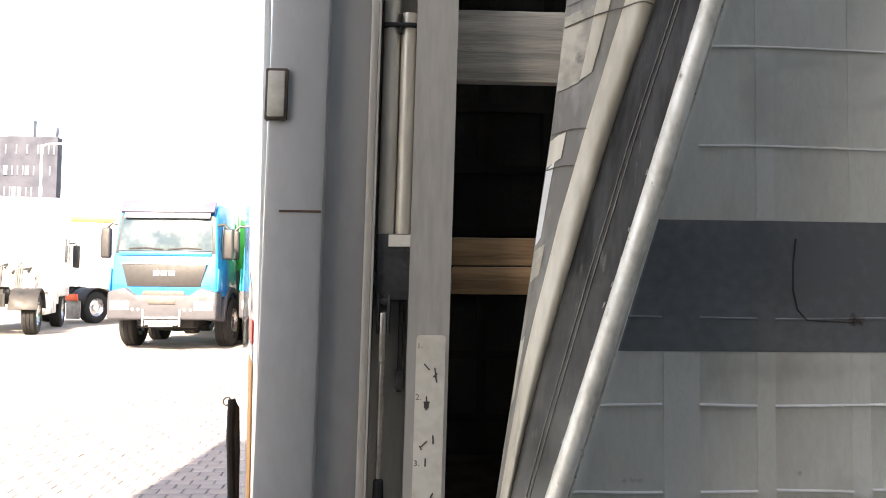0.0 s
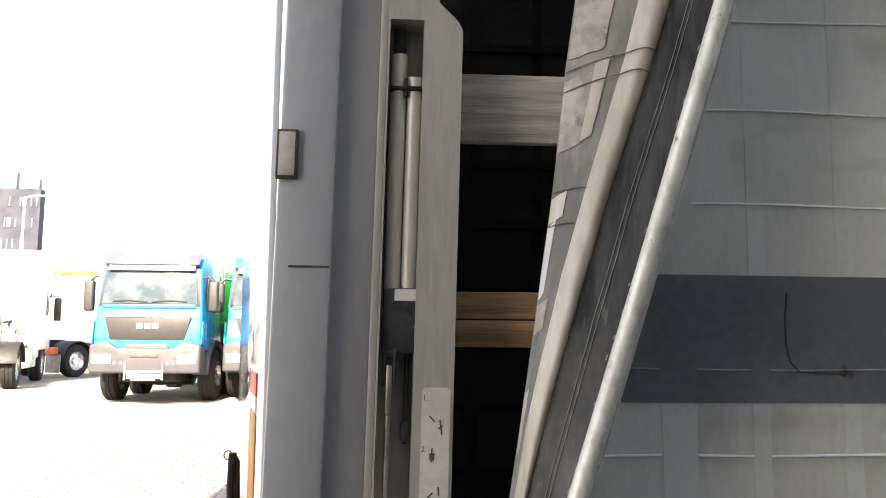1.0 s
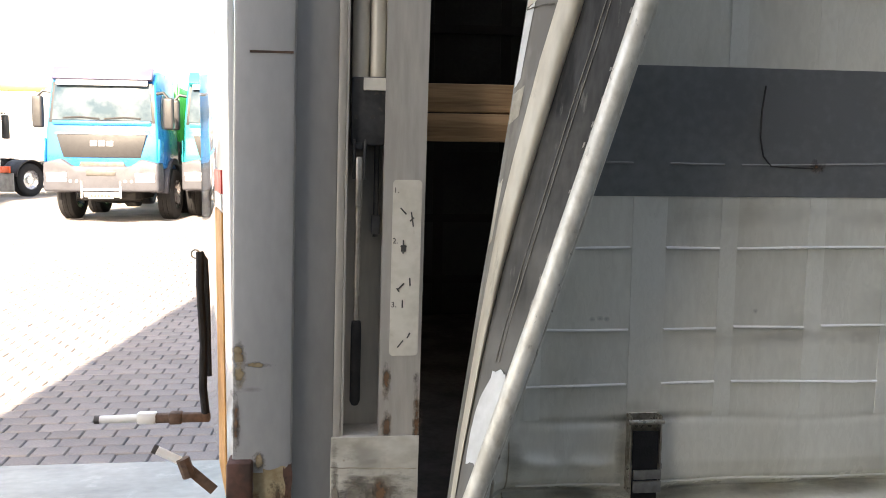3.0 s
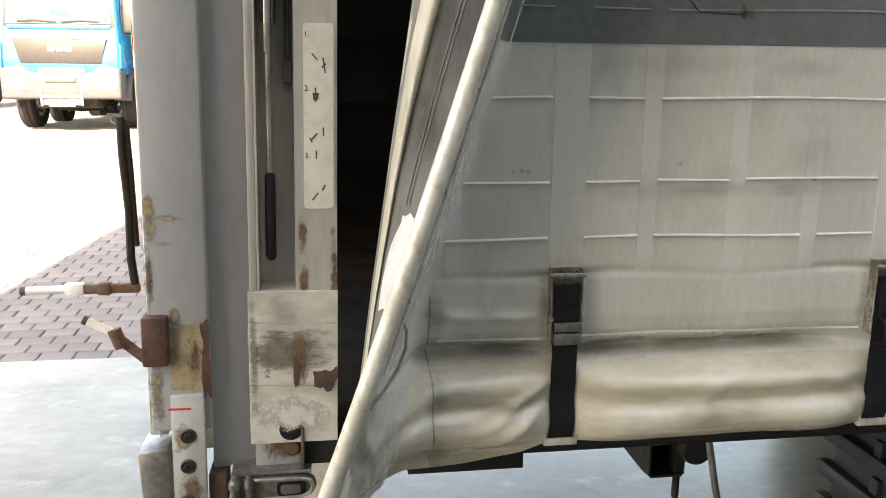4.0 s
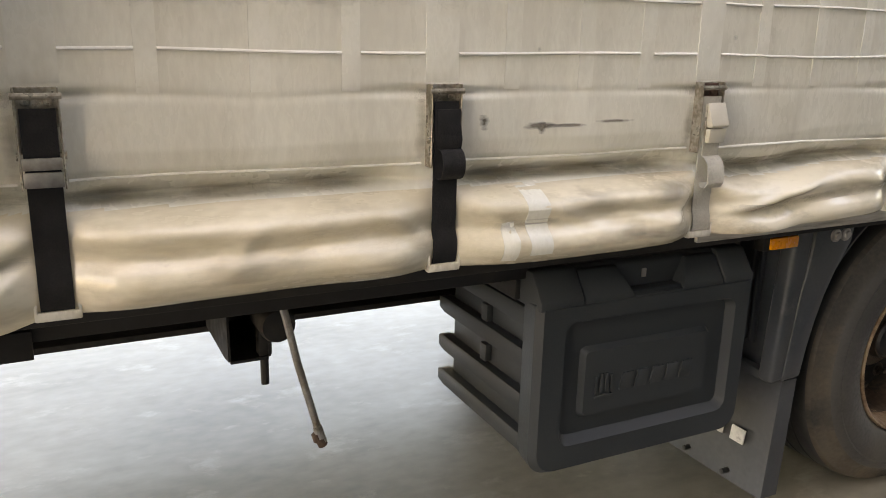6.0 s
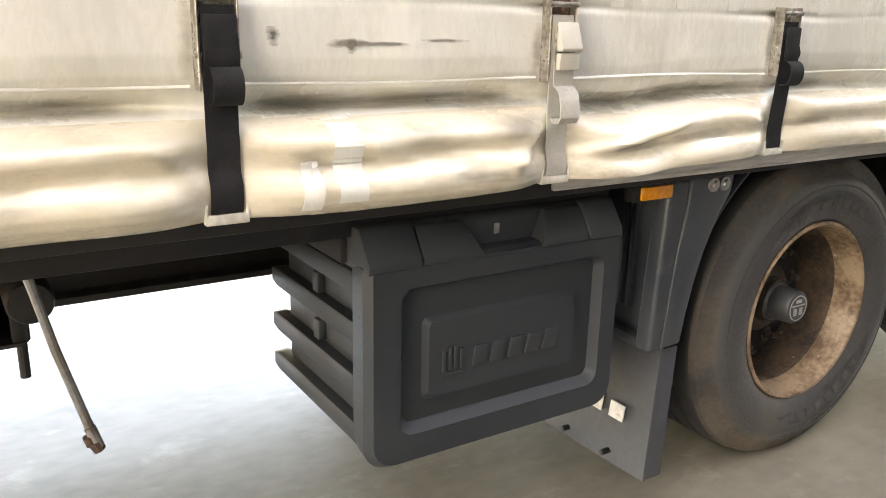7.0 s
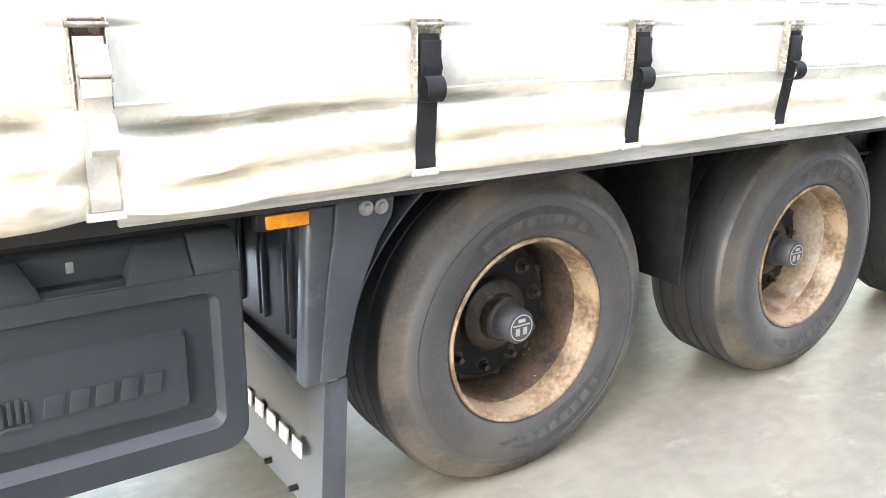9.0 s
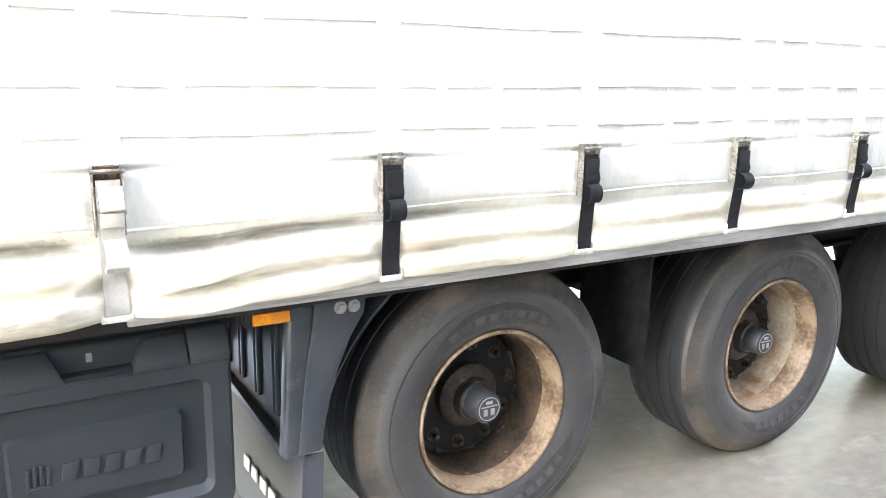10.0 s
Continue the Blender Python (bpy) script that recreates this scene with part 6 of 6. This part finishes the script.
    part("tow_frame", join(box(-0.42, 0.42, -0.14, -0.12, 0.62, 0.66, 0.005), box(-0.42, -0.38, -0.14, -0.12, 0.48, 0.8), box(0.38, 0.42, -0.14, -0.12, 0.48, 0.8), box(-0.36, 0.36, -0.13, -0.115, 0.50, 0.60)), M_LENS, t)
    for s in (-1, 1):
        for k in range(2):
            part("bumper_bolt", lathe([(0.0, -0.13), (0.03, -0.13), (0.03, -0.11), (0.0, -0.11)], "y", 10, (s * (0.5 + 0.13 * k), 0, 0.8)), M_LENS, t)
    part("underbody", join(box(-0.4, 0.4, 0.4, 7.5, 0.6, 0.95), box(-0.6, 0.6, 0.25, 1.7, 0.42, 0.7, 0.05), lathe([(0.0, -0.5), (0.16, -0.5), (0.2, 0.0), (0.16, 0.5), (0.0, 0.5)], "x", 20, (0, 1.0, 0.52))), M_CHASSIS, t)
    part("tipper_body", prism([(-1.04, 1.25), (1.04, 1.25), (1.08, 2.75), (1.0, 2.75), (0.96, 1.4), (-0.96, 1.4), (-1.0, 2.75), (-1.08, 2.75)], "y", 2.3, 7.6, 0.01), M_GREEN, t, "green steel tipper body")
    part("tipper_front", box(-1.04, 1.04, 2.25, 2.32, 1.25, 2.85, 0.02), M_GREEN, t)
    part("exhaust_rack", join(tube([(0.9, 2.05, 1.0), (0.9, 2.05, 2.75)], 0.07, 12), box(0.6, 1.15, 1.9, 2.15, 1.0, 1.6, 0.03)), M_CABT, t)
    part("roof_beacon_bar", join(box(-0.9, 0.9, 0.35, 0.5, 2.86, 2.93, 0.02)), M_VISOR, t)
    for ob in t.children_recursive:         # narrow, tall cab
        if ob.type == 'MESH':
            for v in ob.data.vertices:
                v.co.x *= 0.9
                v.co.z = v.co.z if v.co.z < 0.6 else 0.6 + (v.co.z - 0.6) * 1.03
    w = truck_wheel()
    w.parent = t
    w.matrix_basis = pose(-0.98, 1.2, 0.52)
    for x, y in ((0.98, 1.2), (-0.98, 2.9), (0.98, 2.9), (-0.93, 5.4), (0.93, 5.4), (-0.93, 6.75), (0.93, 6.75)):
        copy_thing(w, pose(x, y, 0.52))
    return t


blue = build_tipper(M_CABB, "blue cab tipper truck with grey bumper parked in the sun")
blue.matrix_basis = pose(-4.3, 14.85, ground_z(16.05) - 0.01, 0, 0, -1)
second = build_tipper(M_TEAL, "teal cab tipper truck half hidden behind the trailer")
second.matrix_basis = pose(-1.88, 15.6, ground_z(16.5) - 0.01, 0, 0, 2)

# ---------------------------------------------------------------- yard: white tractor units


def build_tractor(flaps):
    """Semi tractor unit seen from its rear quarter; front towards -x."""
    t = thing("tractor_unit", (0, 0, 0), "white tractor unit with bare chassis and fifth wheel", "truck", "parked trucks")
    bm = prism([(-3.0, 0.9), (-3.0, 3.0), (-2.7, 3.6), (-1.3, 3.75), (-1.0, 3.6), (-0.95, 0.9)], "y", -1.2, 1.2, 0.08, 3)
    cab = part("cab", bm, M_WHITE, t, "white sleeper cab")
    for s in (-1, 1):
        part("side_window", box(-2.7, -1.9, s * 1.19, s * 1.215, 1.9, 2.6, 0.03), M_WIND, cab)
        part("fairing", prism([(-1.0, 0.7), (-0.45, 0.7), (-0.6, 2.9), (-0.98, 3.4)], "y", s * 1.12, s * 1.18, 0.02), M_WHITE, cab)
        part("mirror", box(-2.75, -2.6, s * 1.3, s * 1.5, 1.75, 2.45, 0.04, 3), M_GRILLE, cab, "black side mirror")
        part("arm", tube([(-2.7, s * 1.18, 2.5), (-2.68, s * 1.4, 2.5), (-2.68, s * 1.4, 2.4)], 0.025, 6), M_GRILLE, cab)
    part("chassis", join(box(-2.8, 2.62, -0.45, -0.35, 0.75, 1.0), box(-2.8, 2.62, 0.35, 0.45, 0.75, 1.0), box(2.54, 2.62, -0.5, 0.5, 0.7, 1.02)), M_CHASSIS, t)
    for s in (-1, 1):
        part("side_skirt", box(-0.8, 1.0, s * 1.05, s * 1.15, 0.45, 0.95, 0.04), M_WHITE, t)
        part("tank", lathe([(0.0, -0.7), (0.3, -0.68), (0.32, 0.0), (0.3, 0.75), (0.0, 0.77)], "x", 18, (0, s * 0.72, 0.72)), M_ALLOY, t)
    part("fifth_wheel", join(lathe([(0.0, 1.12), (0.45, 1.12), (0.48, 1.17), (0.3, 1.2), (0.0, 1.2)], "z", 24, (1.9, 0, 0)), box(1.5, 2.3, -0.4, 0.4, 1.0, 1.12)), M_CHASSIS, t, "greasy fifth wheel")
    for y, h, b in ((-0.5, 0.2, 0.1), (-0.2, 0.45, 0.0), (0.0, 0.3, 0.2), (0.15, 0.5, 0.1), (0.4, 0.35, -0.1), (0.6, 0.15, 0.1)):
        part("air_line", tube([(-0.9, y, 1.25 + h), (-0.7, y + 0.1, 1.35 + h), (-0.5, y + b, 1.3 + h), (-0.3, y + b, 1.1), (0.2, y * 0.5, 1.06)], 0.04, 6), M_GRILLE, t)
    part("catwalk", box(-0.95, 0.9, -0.9, 0.9, 1.0, 1.05, 0.01), M_CHASSIS, t)
    for s in (-1, 1):
        part("mudguard", prism([(1.9 + 0.66 * math.cos(radians(a)), 0.52 + 0.64 * math.sin(radians(a))) for a in range(10, 171, 16)] + [(1.9 + 0.62 * math.cos(radians(a)), 0.52 + 0.60 * math.sin(radians(a))) for a in range(170, 9, -16)], "y", s * 0.55, s * 1.2, 0.005), M_CHASSIS, t)
        if flaps:
            part("rear_light", box(2.66, 2.72, s * 0.62, s * 1.12, 0.74, 0.95, 0.01), M_TAIL, t)
        if flaps:
            part("flap", box(2.62, 2.65, s * 0.6, s * 1.2, 0.16, 0.74, 0.005), M_FLAPG, t)
    w = truck_wheel()
    w.parent = t
    w.matrix_basis = pose(1.9, -0.98, 0.52, 0, 0, -90)
    copy_thing(w, pose(1.9, 0.98, 0.52, 0, 0, 90))
    copy_thing(w, pose(-2.2, -0.98, 0.52, 0, 0, -90))
    copy_thing(w, pose(-2.2, 0.98, 0.52, 0, 0, 90))
    return t


tr = build_tractor(False)
tr.matrix_basis = pose(-10.24, 20.73, ground_z(30), 0, 0, -75)
tr2 = build_tractor(True)
tr2.matrix_basis = pose(-9.75, 27.5, ground_z(30), 0, 0, -115)



def build_box_trailer():
    """The rear end of a white box trailer, seen over the tractor units."""
    t = thing("box_trailer", (0, 0, 0), "white box trailer with an ochre roof edge, seen from behind", "trailer")
    part("body", box(-1.27, 1.27, 0.0, 8.0, 1.05, 3.79, 0.03), M_WHITE, t, "white box body")
    part("roof_edge", prism([(-1.29, 3.80), (1.29, 3.80), (1.25, 4.06), (-1.25, 4.06)], "y", -0.03, 8.02, 0.02), M_YELLOW, t, "ochre roof edge")
    for s in (-1, 1):
        leaf = part("rear_door", box(min(s * 0.01, s * 1.2), max(s * 0.01, s * 1.2), -0.05, -0.005, 1.12, 3.75, 0.01), M_WHITE, t)
        for x in (0.3, 0.8):
            part("lock_rod", tube([(s * x, -0.07, 1.1), (s * x, -0.07, 3.78)], 0.02, 8), M_ALLOY, leaf)
        part("rear_light", box(s * 1.0 - 0.2, s * 1.0 + 0.2, -0.04, 0.02, 0.82, 0.95, 0.01), M_RED, t)
    part("bumper", box(-1.2, 1.2, 0.0, 0.12, 0.55, 0.7, 0.02), M_CHASSIS, t)
    part("frame", join(box(-0.5, -0.4, 0.1, 7.9, 0.75, 1.05), box(0.4, 0.5, 0.1, 7.9, 0.75, 1.05), box(-1.2, 1.2, 0.02, 0.1, 0.75, 1.05)), M_CHASSIS, t)
    w = truck_wheel()
    w.parent = t
    w.matrix_basis = pose(-0.98, 1.6, 0.52)
    for x, y in ((0.98, 1.6), (-0.98, 2.9), (0.98, 2.9)):
        copy_thing(w, pose(x, y, 0.52))
    return t


far_box = build_box_trailer()
far_box.matrix_basis = pose(-12.0, 32.2, ground_z(30), 0, 0, 8)

# ---------------------------------------------------------------- far building and lamp post


def build_far_building():
    b = thing("office_building", (0, 0, 0), "dark blue-grey office block with narrow pale windows", "building")
    part("wall", box(-60.3, -51.6, 120, 121.6, 0, 23.6), M_BLDG, b, "dark grey clad wall")
    part("parapet", box(-59.0, -55.3, 120.3, 121.3, 23.6, 26.2, 0.05), M_PANE, b, "pale roof storey")
    part("parapet", box(-53.7, -52.0, 120.3, 121.3, 23.6, 25.2, 0.05), M_PANE, b)
    rg = random.Random(3)
    for fl in range(7):
        z = 1.6 + fl * 3.15
        for k in range(10):
            if rg.random() < 0.3:
                continue
            x = -52.0 - k * 0.78 + (0.25 if fl % 2 else 0)
            wd = 0.2 if rg.random() < 0.75 else 0.62
            w = part("window", box(x - wd, x, 119.96, 120.05, z + 0.5, z + 1.9, 0.02), M_PANE, b)
            part("sill", box(x - wd - 0.03, x + 0.03, 119.9, 119.97, z + 0.42, z + 0.5), M_BLDG, w)
    return b


build_far_building()
mast = thing("lamp_post", (-27.9, 62, ground_z(40)), "tall white lamp post", "lamp post")
part("mast", lathe([(0.14, 0.0), (0.11, 6.0), (0.08, 12.0), (0.0, 12.05)], "z", 16), M_WHITE, mast)
part("arm", join(tube([(0, 0, 11.9), (0.6, -0.2, 12.1), (1.2, -0.4, 12.1)], 0.05, 8), box(1.0, 1.8, -0.6, -0.3, 12.0, 12.12, 0.03)), M_WHITE, mast)

build_paving()
